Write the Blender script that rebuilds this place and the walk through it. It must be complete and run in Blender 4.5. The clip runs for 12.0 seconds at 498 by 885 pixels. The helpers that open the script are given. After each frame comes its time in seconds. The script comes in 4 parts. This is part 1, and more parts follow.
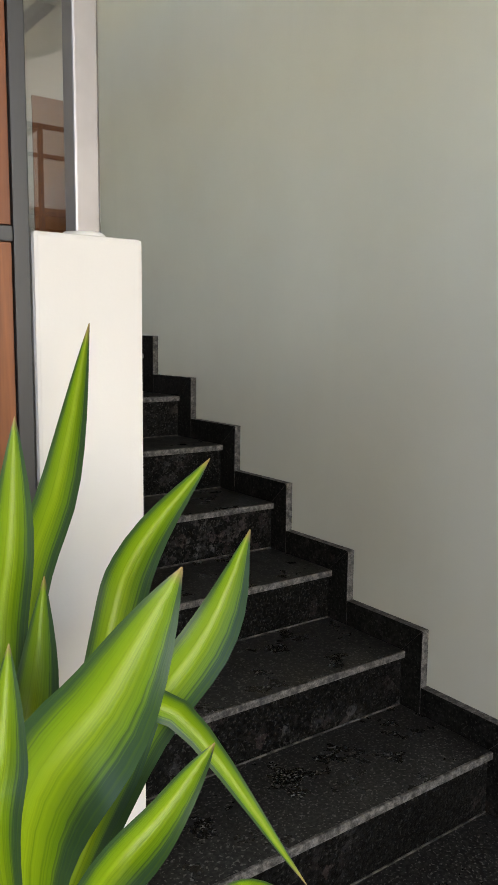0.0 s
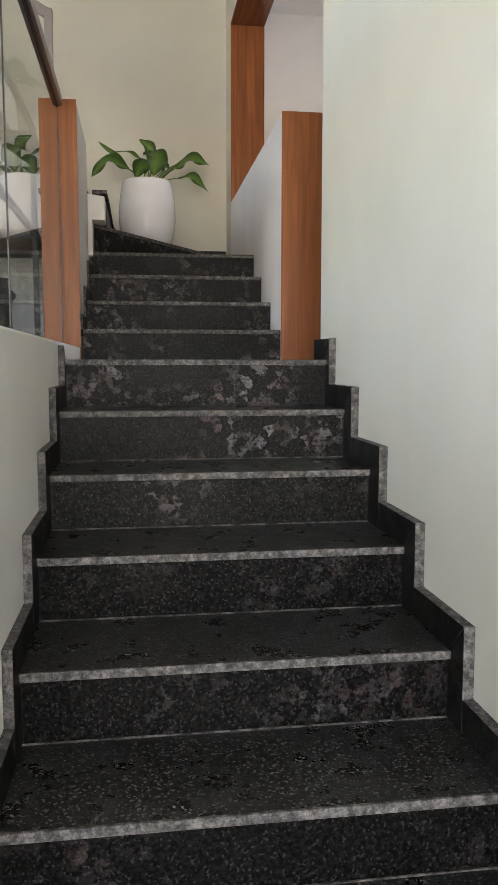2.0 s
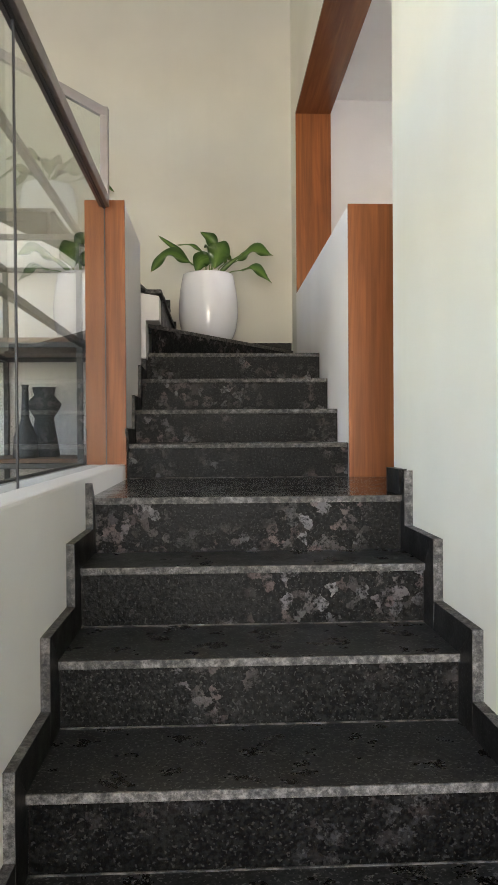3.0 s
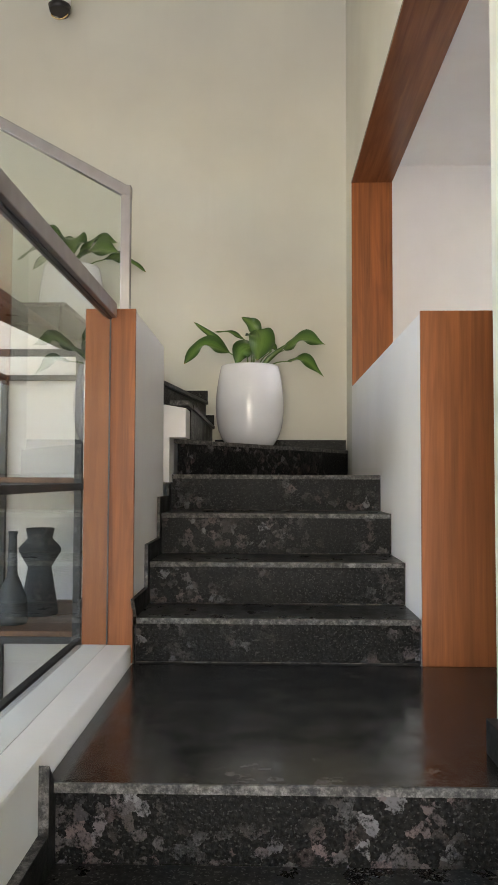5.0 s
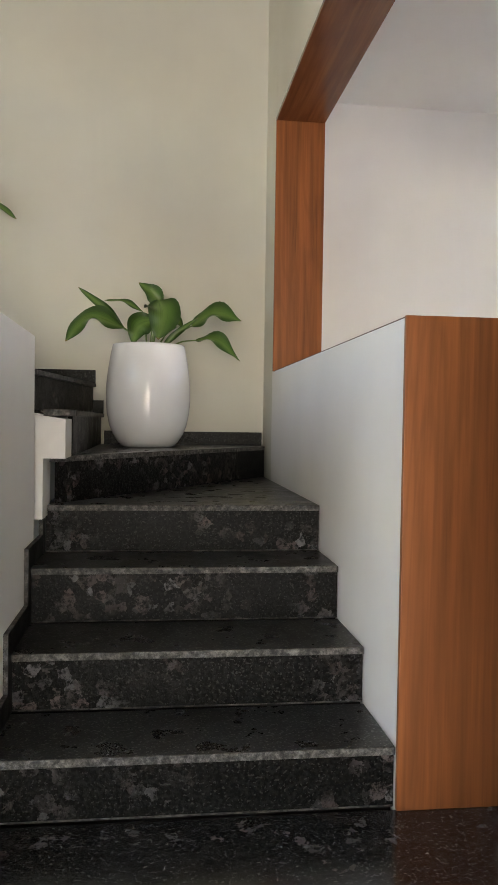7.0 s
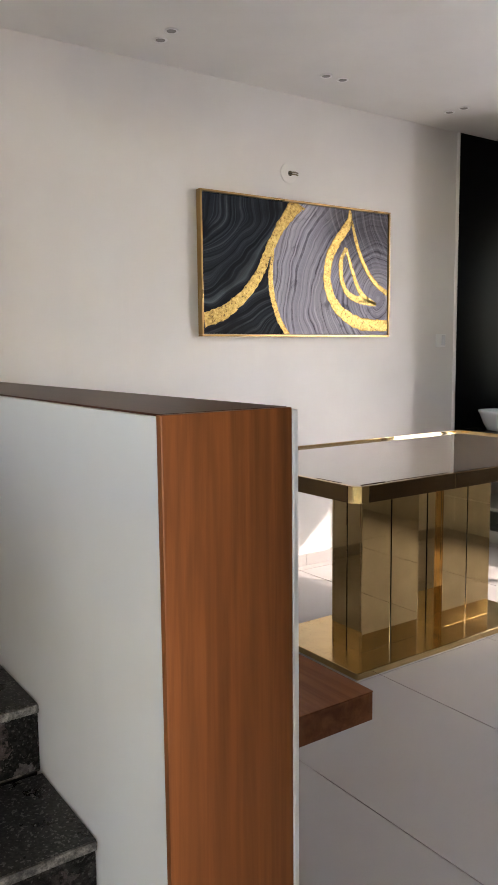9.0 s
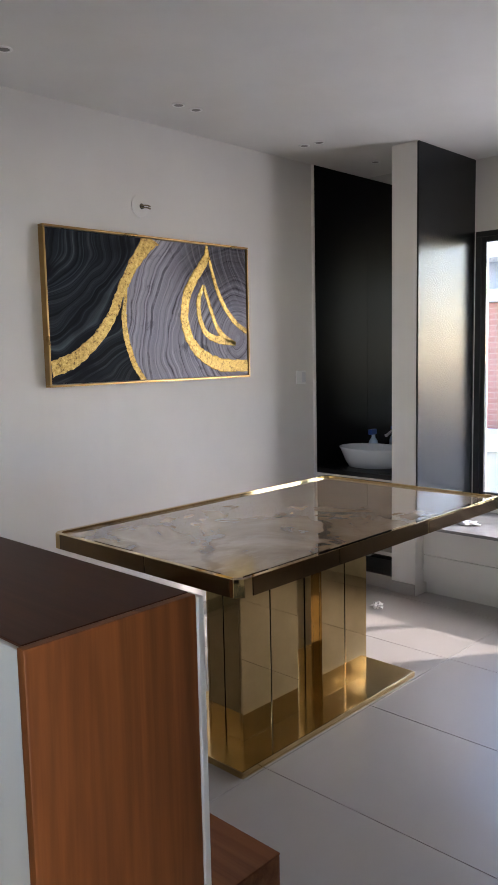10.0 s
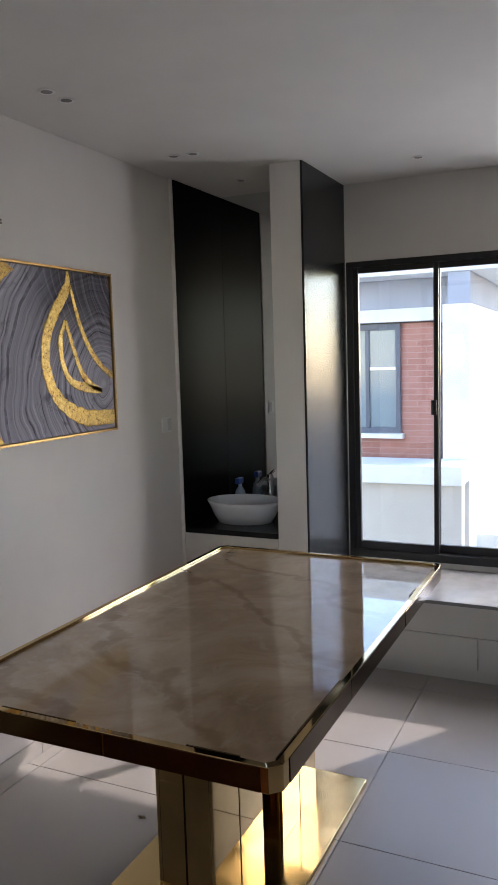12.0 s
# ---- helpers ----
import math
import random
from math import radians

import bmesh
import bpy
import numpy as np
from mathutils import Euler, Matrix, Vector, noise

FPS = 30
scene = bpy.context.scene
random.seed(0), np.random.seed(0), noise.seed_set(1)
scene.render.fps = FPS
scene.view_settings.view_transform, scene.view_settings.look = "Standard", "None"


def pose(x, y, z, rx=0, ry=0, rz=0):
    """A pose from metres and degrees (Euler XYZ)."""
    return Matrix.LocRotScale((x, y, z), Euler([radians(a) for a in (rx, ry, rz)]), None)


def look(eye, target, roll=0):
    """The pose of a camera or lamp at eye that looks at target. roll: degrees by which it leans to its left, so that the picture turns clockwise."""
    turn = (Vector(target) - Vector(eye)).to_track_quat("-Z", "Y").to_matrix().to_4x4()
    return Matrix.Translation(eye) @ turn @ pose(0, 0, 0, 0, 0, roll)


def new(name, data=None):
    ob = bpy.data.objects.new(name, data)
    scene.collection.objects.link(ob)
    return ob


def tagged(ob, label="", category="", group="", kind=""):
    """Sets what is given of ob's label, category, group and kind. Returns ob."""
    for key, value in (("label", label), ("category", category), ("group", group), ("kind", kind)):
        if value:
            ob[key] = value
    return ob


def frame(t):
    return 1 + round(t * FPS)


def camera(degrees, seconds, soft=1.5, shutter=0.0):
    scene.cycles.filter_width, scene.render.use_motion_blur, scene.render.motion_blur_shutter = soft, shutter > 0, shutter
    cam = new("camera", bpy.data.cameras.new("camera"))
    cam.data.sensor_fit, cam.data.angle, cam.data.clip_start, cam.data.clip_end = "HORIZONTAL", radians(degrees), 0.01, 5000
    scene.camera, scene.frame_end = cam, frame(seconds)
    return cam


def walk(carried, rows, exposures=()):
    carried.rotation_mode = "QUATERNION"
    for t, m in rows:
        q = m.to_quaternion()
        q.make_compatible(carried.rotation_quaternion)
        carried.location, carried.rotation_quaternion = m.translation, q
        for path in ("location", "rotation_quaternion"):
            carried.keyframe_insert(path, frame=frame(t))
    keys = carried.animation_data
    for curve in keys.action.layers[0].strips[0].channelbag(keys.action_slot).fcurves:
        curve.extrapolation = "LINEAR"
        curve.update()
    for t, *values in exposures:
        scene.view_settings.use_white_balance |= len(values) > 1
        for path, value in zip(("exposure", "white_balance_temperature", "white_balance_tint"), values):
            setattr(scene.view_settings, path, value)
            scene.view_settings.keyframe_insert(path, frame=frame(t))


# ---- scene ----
cam = camera(35.8, 12.0)
PATH = [
    (0, (-0.037, -0.163, 1.379), (1.124, 1.444, 1.112), 0.6),
    (0.5, (0.28, -0.187, 1.384), (1.169, 1.584, 1.114), 0.8),
    (1, (0.521, -0.116, 1.397), (1.173, 1.756, 1.131), 0.8),
    (1.5, (0.709, 0.084, 1.434), (1.157, 2.016, 1.179), 0.3),
    (2, (0.889, 0.305, 1.464), (1.168, 2.275, 1.261), 0.0),
    (2.5, (0.991, 0.495, 1.546), (1.161, 2.485, 1.433), -0.1),
    (3, (0.997, 0.748, 1.674), (1.088, 2.746, 1.653), -0.4),
    (3.5, (1.069, 0.965, 1.801), (1.069, 2.965, 1.824), -0.4),
    (5.3, (1.071, 1.621, 2.197), (1.025, 3.618, 2.294), 0.2),
    (5.5, (1.074, 1.695, 2.25), (1.04, 3.692, 2.343), 0.3),
    (6, (1.044, 1.907, 2.307), (1.062, 3.907, 2.357), 0.3),
    (6.5, (1.013, 2.149, 2.419), (1.11, 4.147, 2.4), 0.5),
    (6.7, (1.007, 2.241, 2.422), (1.154, 4.236, 2.389), 0.7),
    (8.5, (0.971, 2.884, 2.719), (1.89, 4.649, 2.515), -0.2),
    (9, (1.01, 3.091, 2.808), (2.149, 4.718, 2.572), -0.6),
    (9.5, (1.049, 3.234, 2.919), (2.368, 4.717, 2.677), -0.8),
    (10, (1.168, 3.409, 3.043), (2.608, 4.777, 2.809), -1.2),
    (10.5, (1.255, 3.591, 3.108), (2.769, 4.883, 2.907), -1.2),
    (11, (1.311, 3.832, 3.137), (2.891, 5.044, 2.951), -1.2),
    (11.5, (1.368, 4.113, 3.156), (3.058, 5.165, 2.966), -1.5),
    (12, (1.377, 4.413, 3.224), (3.176, 5.26, 3.01), -1.7),
]
EXPOSURES = [(0, 2.45, 7600, 17), (1.5, 3.1, 7200, 18), (2.2, 3.5, 7100, 20), (3, 3.68, 7100, 18), (6.5, 3.58, 7050, 18), (8.5, 3.42, 7350, 19), (9, 3.32, 7150, 19), (9.5, 2.85, 6750, 18), (10, 2.75, 6650, 18), (10.5, 2.47, 6550, 17), (11.5, 2.45, 6750, 16), (12, 2.15, 6750, 17)]
walk(cam, [(t, look(eye, target, roll)) for t, eye, target, roll in PATH], EXPOSURES)

# ---- levels and main lines of the plan, in metres ----
RISE = 0.167
F = 1.479                      # landing and dining floor
GROUND = F - 9 * RISE          # entrance hall floor
XL, XR = 0.605, 1.605          # stair between these wall faces
BACK = 6.725                   # far wall
CEIL = 4.265                   # dining ceiling
TOP = 6.9                      # stairwell ceiling
WX = 6.025                     # window wall, inner face

# ---- world, sun, window light ----
world = bpy.data.worlds.new("sky")
scene.world = world
world.use_nodes = True
wn, wl = world.node_tree.nodes, world.node_tree.links
sky = wn.new("ShaderNodeTexSky")
sky.sky_type, sky.sun_disc = "NISHITA", False
SUN_DIR = Vector((-0.70, 0.52, -0.60)).normalized()   # the way the light travels
sky.dust_density, sky.ozone_density = 0.2, 1.5
sky.sun_elevation = math.asin(-SUN_DIR.z)
sky.sun_rotation = math.atan2(-SUN_DIR.x, -SUN_DIR.y)
wl.new(sky.outputs[0], wn["Background"].inputs[0])
wn["Background"].inputs[1].default_value = 0.19


def lamp(name, kind, energy, matrix, colour=(1, 1, 1), size=None):
    data = bpy.data.lights.new(name, kind)
    data.energy, data.color = energy, colour
    if size:
        data.shape, data.size, data.size_y = "RECTANGLE", size[0], size[1]
    ob = new(name, data)
    ob.matrix_world = matrix
    return ob


sun = lamp("sun", "SUN", 0.78, Matrix.Translation((12, 3, 9)) @ SUN_DIR.to_track_quat("-Z", "Y").to_matrix().to_4x4(), (1.0, 0.96, 0.91))
sun.data.angle = radians(0.6)
# area lamps stand in for daylight at the entrance glazing and dining window
lamp("entrance_daylight", "AREA", 19, look((0.50, -3.15, 1.65), (0.6, 3, 1.2)), (1.0, 0.95, 0.875), (2.0, 3.2))
# fill lamp added to brighten the stairwell, at an assumed high opening
lamp("stairwell_daylight", "AREA", 3.7, look((-3.35, 1.2, 3.4), (2, 2.4, 2.6)), (1.0, 0.955, 0.89), (3.3, 2.6))
lamp("dining_window_daylight", "AREA", 3.8, look((6.10, 4.44, 2.88), (3, 4.6, 2.6)), (0.91, 0.94, 1.0), (0.60, 1.6))


# ---- materials ----
def mat(name, colour, rough=0.6, metal=0.0, spec=0.5):
    m = bpy.data.materials.new(name)
    m.use_nodes = True
    b = m.node_tree.nodes["Principled BSDF"]
    b.inputs["Base Color"].default_value = (*colour, 1)
    b.inputs["Roughness"].default_value = rough
    b.inputs["Metallic"].default_value = metal
    b.inputs["Specular IOR Level"].default_value = spec
    return m


def node(m, kind, **inputs):
    n = m.node_tree.nodes.new(kind)
    for key, value in inputs.items():
        n.inputs[key.replace("_", " ")].default_value = value
    return n


def join(m, a, b):
    m.node_tree.links.new(a, b)


def bsdf(m):
    return m.node_tree.nodes["Principled BSDF"]


def coords(m, scale=(1, 1, 1), rot=(0, 0, 0), space="Object"):
    tc = m.node_tree.nodes.new("ShaderNodeTexCoord")
    mp = m.node_tree.nodes.new("ShaderNodeMapping")
    mp.inputs["Scale"].default_value = scale
    mp.inputs["Rotation"].default_value = rot
    join(m, tc.outputs[space], mp.inputs[0])
    return mp.outputs[0]


def ramp(m, src, stops):
    r = m.node_tree.nodes.new("ShaderNodeValToRGB")
    els = r.color_ramp.elements
    while len(els) < len(stops):
        els.new(0.5)
    for e, (p, c) in zip(els, stops):
        e.position = p
        e.color = (*c, 1) if len(c) == 3 else c
    join(m, src, r.inputs[0])
    return r.outputs[0]


def noise_tex(m, vec, scale, detail=3.0, rough=0.55, distort=0.0):
    n = node(m, "ShaderNodeTexNoise", Scale=scale, Detail=detail, Roughness=rough, Distortion=distort)
    if vec is not None:
        join(m, vec, n.inputs["Vector"])
    return n.outputs["Fac"]


def mix(m, fac, a, b, blend="MIX"):
    n = m.node_tree.nodes.new("ShaderNodeMix")
    n.data_type, n.blend_type = "RGBA", blend
    for sock, v in ((n.inputs[0], fac), (n.inputs[6], a), (n.inputs[7], b)):
        if isinstance(v, (int, float)):
            sock.default_value = v
        elif isinstance(v, tuple):
            sock.default_value = (*v, 1)
        else:
            join(m, v, sock)
    return n.outputs[2]


def grey(v):
    return (v, v, v)


def bump(m, height, strength=0.2, distance=0.01):
    n = node(m, "ShaderNodeBump", Strength=strength, Distance=distance)
    join(m, height, n.inputs["Height"])
    join(m, n.outputs[0], bsdf(m).inputs["Normal"])


def plaster(name, colour, rough=0.55):
    m = mat(name, colour, rough, spec=0.35)
    v = coords(m, space="Object")
    big = noise_tex(m, v, 1.3, 4)
    a = tuple(c * 0.93 for c in colour)
    b = tuple(min(1, c * 1.04) for c in colour)
    c1 = ramp(m, big, [(0.3, a), (0.7, b)])
    streak = noise_tex(m, coords(m, (9, 9, 0.7)), 1.0, 3)
    c2 = mix(m, ramp(m, streak, [(0.55, grey(0)), (0.8, grey(0.35))]), c1, tuple(c * 0.93 for c in colour))
    join(m, c2, bsdf(m).inputs["Base Color"])
    r = ramp(m, noise_tex(m, v, 3, 0), [(0.2, grey(rough - 0.06)), (0.8, grey(rough + 0.06))])
    join(m, r, bsdf(m).inputs["Roughness"])
    h = mix(m, 0.35, noise_tex(m, v, 5, 3), noise_tex(m, v, 160, 2))
    bump(m, h, 0.12, 0.006)
    return m


def granite(name, base, fleck, stain, rough, flecks=0.62, shine=0.25, dust=0.3, rough_face=0.05):
    """Black granite: fine flecks, a dusty film, and blotches of dried water and cement."""
    m = mat(name, grey(base), rough, spec=shine)
    tc = m.node_tree.nodes.new("ShaderNodeTexCoord")
    info = m.node_tree.nodes.new("ShaderNodeObjectInfo")
    off = m.node_tree.nodes.new("ShaderNodeVectorMath")
    off.operation = "MULTIPLY_ADD"
    join(m, info.outputs["Random"], off.inputs[0])
    off.inputs[1].default_value = (17, 9, 5)
    join(m, tc.outputs["Object"], off.inputs[2])
    v = off.outputs[0]
    # mineral grain at two sizes
    grain = ramp(m, noise_tex(m, v, 95, 2, 0.55), [(0.42, grey(0)), (0.66, grey(1))])
    c = mix(m, grain, grey(base * 0.5), (base * 3.2, base * 3.25, base * 3.05))
    f1 = ramp(m, noise_tex(m, v, 140, 1, 0.5), [(flecks - 0.01, grey(0)), (flecks + 0.05, grey(1))])
    c = mix(m, f1, c, (fleck, fleck, fleck * 0.95))
    # dusty film
    film = ramp(m, noise_tex(m, v, 4.5, 4, 0.6, 0.6), [(0.42, grey(0)), (0.68, grey(dust))])
    c = mix(m, film, c, (0.024, 0.0225, 0.0195))
    # blotches: cells with ragged edges, each of its own tone
    warp = node(m, "ShaderNodeTexNoise", Scale=34.0, Detail=4.0, Roughness=0.65)
    join(m, v, warp.inputs["Vector"])
    shift = node(m, "ShaderNodeVectorMath")
    shift.operation = "MULTIPLY_ADD"
    join(m, warp.outputs["Color"], shift.inputs[0])
    shift.inputs[1].default_value = (0.035, 0.035, 0.035)
    join(m, v, shift.inputs[2])
    cell = node(m, "ShaderNodeTexVoronoi", Scale=32.0)
    join(m, shift.outputs[0], cell.inputs["Vector"])
    chan = node(m, "ShaderNodeSeparateColor")
    join(m, cell.outputs["Color"], chan.inputs[0])
    pick = ramp(m, chan.outputs[0], [(0.52, grey(0)), (0.80, grey(1))])
    where = ramp(m, noise_tex(m, v, 3.2, 2, 0.5), [(0.47, grey(0)), (0.62, grey(1))])
    torn = ramp(m, noise_tex(m, v, 48, 6, 0.75), [(0.42, grey(0)), (0.54, grey(1))])
    mask = mix(m, 1.0, mix(m, 1.0, pick, where, "MULTIPLY"), torn, "MULTIPLY")
    mask = mix(m, 1.0, mask, grey(stain), "MULTIPLY")
    tone = ramp(m, chan.outputs[1], [(0.0, (0.060, 0.050, 0.045)), (0.35, (0.085, 0.078, 0.076)), (0.6, (0.125, 0.090, 0.085)), (0.8, (0.135, 0.13, 0.135)), (1.0, (0.18, 0.176, 0.176))])
    c = mix(m, mask, c, tone)
    join(m, c, bsdf(m).inputs["Base Color"])
    r = ramp(m, noise_tex(m, v, 11, 4, 0.6), [(0.3, grey(max(0.05, rough - 0.07))), (0.7, grey(rough + 0.10))])
    join(m, r, bsdf(m).inputs["Roughness"])
    if rough_face:
        bump(m, noise_tex(m, v, 95, 4, 0.65), rough_face, 0.004)
    return m


def wood(name, light, dark, rough=0.35, axis=2, scale=1.0):
    m = mat(name, light, rough, spec=0.30)
    s = [26 * scale] * 3
    s[axis] = 1.1 * scale
    tc = m.node_tree.nodes.new("ShaderNodeTexCoord")
    info = m.node_tree.nodes.new("ShaderNodeObjectInfo")
    off = m.node_tree.nodes.new("ShaderNodeVectorMath")
    off.operation = "MULTIPLY_ADD"
    join(m, info.outputs["Random"], off.inputs[0])
    off.inputs[1].default_value = (7, 3, 5)
    join(m, tc.outputs["Object"], off.inputs[2])
    mp = m.node_tree.nodes.new("ShaderNodeMapping")
    mp.inputs["Scale"].default_value = s
    join(m, off.outputs[0], mp.inputs[0])
    g = noise_tex(m, mp.outputs[0], 1.0, 5, 0.6, 0.6)
    mid = tuple((a + b) / 2 for a, b in zip(light, dark))
    c = ramp(m, g, [(0.34, dark), (0.47, mid), (0.62, light)])
    s2 = [90 * scale] * 3
    s2[axis] = 2.5 * scale
    mp2 = m.node_tree.nodes.new("ShaderNodeMapping")
    mp2.inputs["Scale"].default_value = s2
    join(m, off.outputs[0], mp2.inputs[0])
    fine = noise_tex(m, mp2.outputs[0], 1.0, 2)
    c = mix(m, ramp(m, fine, [(0.5, grey(0)), (0.7, grey(0.35))]), c, dark)
    blot = noise_tex(m, off.outputs[0], 2.2, 3)
    c = mix(m, ramp(m, blot, [(0.45, grey(0)), (0.75, grey(0.3))]), c, tuple(x * 0.8 for x in light))
    # contour lines of plain-sawn boards
    s3 = [5.5 * scale] * 3
    s3[axis] = 0.55 * scale
    mp3 = m.node_tree.nodes.new("ShaderNodeMapping")
    mp3.inputs["Scale"].default_value = s3
    join(m, off.outputs[0], mp3.inputs[0])
    rings = node(m, "ShaderNodeMath")
    rings.operation = "MULTIPLY"
    rings.inputs[1].default_value = 70.0
    join(m, noise_tex(m, mp3.outputs[0], 1.0, 1, 0.4, 0.3), rings.inputs[0])
    wavy = node(m, "ShaderNodeMath")
    wavy.operation = "SINE"
    join(m, rings.outputs[0], wavy.inputs[0])
    c = mix(m, ramp(m, wavy.outputs[0], [(0.35, grey(0)), (0.98, grey(0.26))]), c, dark)
    join(m, c, bsdf(m).inputs["Base Color"])
    bump(m, fine, 0.06, 0.002)
    return m


def metal(name, colour, rough, brushed=None, smudge=0.12):
    m = mat(name, colour, rough, 1.0)
    v = coords(m, brushed or (6, 6, 6))
    r = ramp(m, noise_tex(m, v, 1.0, 1), [(0.2, grey(max(0.02, rough - smudge * 0.4))), (0.8, grey(rough + smudge * 0.8))])
    join(m, r, bsdf(m).inputs["Roughness"])
    c = ramp(m, noise_tex(m, coords(m), 9, 4), [(0.35, tuple(x * 0.88 for x in colour)), (0.65, colour)])
    join(m, c, bsdf(m).inputs["Base Color"])
    return m


def clear_glass(name, tint, rough=0.0):
    m = mat(name, tint, rough, spec=0.5)
    b = bsdf(m)
    b.inputs["Transmission Weight"].default_value = 1.0
    b.inputs["IOR"].default_value = 1.5
    return m


M = {}
M["plaster"] = plaster("cream_plaster", (0.585, 0.572, 0.495))
M["plaster_white"] = plaster("white_plaster", (0.74, 0.715, 0.685))
M["plaster_grey"] = plaster("off_white_plaster", (0.63, 0.61, 0.58))
M["ceiling"] = plaster("ceiling_paint", (0.74, 0.73, 0.71), 0.7)
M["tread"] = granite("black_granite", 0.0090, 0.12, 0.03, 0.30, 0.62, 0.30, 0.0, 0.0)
# risers: the treads' granite, base darkened for the shade on upright faces
M["riser"] = granite("stained_shaded_granite", 0.0031, 0.030, 0.80, 0.36, 0.63, 0.07, 0.10, 0.5)
M["riser_clean_shaded"] = granite("clean_shaded_granite", 0.0024, 0.025, 0.24, 0.38, 0.63, 0.045, 0.08, 0.4)
M["skirt"] = granite("black_granite_skirting", 0.0045, 0.04, 0.12, 0.36, 0.64, 0.10, 0.2, 0.08)
M["landing"] = granite("landing_granite", 0.0075, 0.045, 0.55, 0.17, 0.64, 0.45, 0.30, 0.0)
edge = mat("chipped_granite_edge", (0.22, 0.21, 0.19), 0.75)
ev = coords(edge)
join(edge, ramp(edge, noise_tex(edge, ev, 45, 7, 0.8), [(0.40, grey(0.015)), (0.5, (0.06, 0.057, 0.053)), (0.66, (0.19, 0.18, 0.168))]), bsdf(edge).inputs["Base Color"])
bump(edge, noise_tex(edge, ev, 90, 3), 0.5, 0.006)
M["edge"] = edge
M["joint"] = mat("pale_grout", (0.13, 0.12, 0.105), 0.9)
join(M["joint"], ramp(M["joint"], noise_tex(M["joint"], coords(M["joint"]), 30, 4, 0.7), [(0.42, grey(0.010)), (0.62, (0.11, 0.10, 0.088))]), bsdf(M["joint"]).inputs["Base Color"])
M["grout"] = mat("dark_grout", (0.09, 0.085, 0.08), 0.9)
M["wood"] = wood("orange_teak_veneer", (0.285, 0.092, 0.027), (0.145, 0.043, 0.013), 0.42)
M["wood_x"] = wood("teak_veneer_lengthwise", (0.23, 0.078, 0.028), (0.13, 0.042, 0.015), 0.26, axis=1)
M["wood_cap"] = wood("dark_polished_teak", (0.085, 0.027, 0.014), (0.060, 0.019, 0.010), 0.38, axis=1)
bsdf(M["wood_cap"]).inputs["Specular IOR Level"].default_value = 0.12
M["wood_dark"] = wood("dark_walnut_board", (0.20, 0.105, 0.06), (0.11, 0.055, 0.03), 0.4, axis=1)
M["steel"] = metal("brushed_steel", (0.30, 0.28, 0.28), 0.42, (14, 14, 14), 0.12)
M["brass"] = metal("mirror_brass", (0.66, 0.47, 0.22), 0.03, None, 0.035)
M["brass_soft"] = metal("satin_brass", (0.74, 0.54, 0.26), 0.13, None, 0.20)
M["ledge"] = mat("polished_grey_ledge", (0.24, 0.24, 0.25), 0.16, spec=0.6)
join(M["ledge"], ramp(M["ledge"], noise_tex(M["ledge"], coords(M["ledge"]), 14, 4), [(0.3, grey(0.21)), (0.7, grey(0.27))]), bsdf(M["ledge"]).inputs["Base Color"])
M["frame_gold"] = metal("dull_gold_frame", (0.45, 0.29, 0.12), 0.3)
M["black_metal"] = mat("black_powder_coat", (0.018, 0.019, 0.021), 0.42)
M["glass"] = clear_glass("rail_glass", (0.90, 0.95, 0.93))
M["pane"] = clear_glass("window_glass", (0.97, 0.98, 0.98))
M["mirror"] = mat("mirror", (0.80, 0.82, 0.82), 0.02, 1.0)
M["black_gloss"] = mat("black_lacquered_panel", (0.007, 0.008, 0.010), 0.27, spec=0.42)
M["black_satin"] = mat("black_satin_panel", (0.004, 0.0043, 0.0048), 0.34, spec=0.04)
bg = M["black_gloss"]
for panel_m in (bg, M["black_satin"]):
    bump(panel_m, noise_tex(panel_m, coords(panel_m), 160, 3), 0.03, 0.001)
M["cabinet"] = plaster("cream_lacquer", (0.66, 0.64, 0.60), 0.4)
M["ceramic"] = mat("white_glazed_ceramic", (0.72, 0.72, 0.73), 0.12)
cv = coords(M["ceramic"])
join(M["ceramic"], ramp(M["ceramic"], noise_tex(M["ceramic"], cv, 6, 3), [(0.3, (0.70, 0.705, 0.73)), (0.7, (0.74, 0.745, 0.76))]), bsdf(M["ceramic"]).inputs["Base Color"])
bump(M["ceramic"], noise_tex(M["ceramic"], cv, 9, 2), 0.05, 0.004)
M["soil"] = mat("soil", (0.05, 0.035, 0.025), 0.95)
M["vase"] = mat("matt_dark_grey_ceramic", (0.040, 0.044, 0.046), 0.6)
bump(M["vase"], noise_tex(M["vase"], coords(M["vase"]), 60, 3), 0.2, 0.003)
# near black puts the shade of gaps, undersides and hidden cores into the colour
M["dark"] = mat("gap_shade", (0.008, 0.007, 0.006), 0.7)
M["lens"] = mat("unlit_grey_lens", (0.16, 0.155, 0.15), 0.3)
M["film"] = metal("dark_protective_film", (0.17, 0.105, 0.05), 0.14, None, 0.10)
M["plastic_white"] = mat("white_plastic", (0.82, 0.82, 0.81), 0.3)
M["blue"] = mat("blue_plastic", (0.03, 0.10, 0.42), 0.3)
M["bottle"] = mat("cloudy_blue_plastic", (0.42, 0.52, 0.62), 0.18)
M["chrome"] = mat("chrome", (0.75, 0.76, 0.78), 0.08, 1.0)

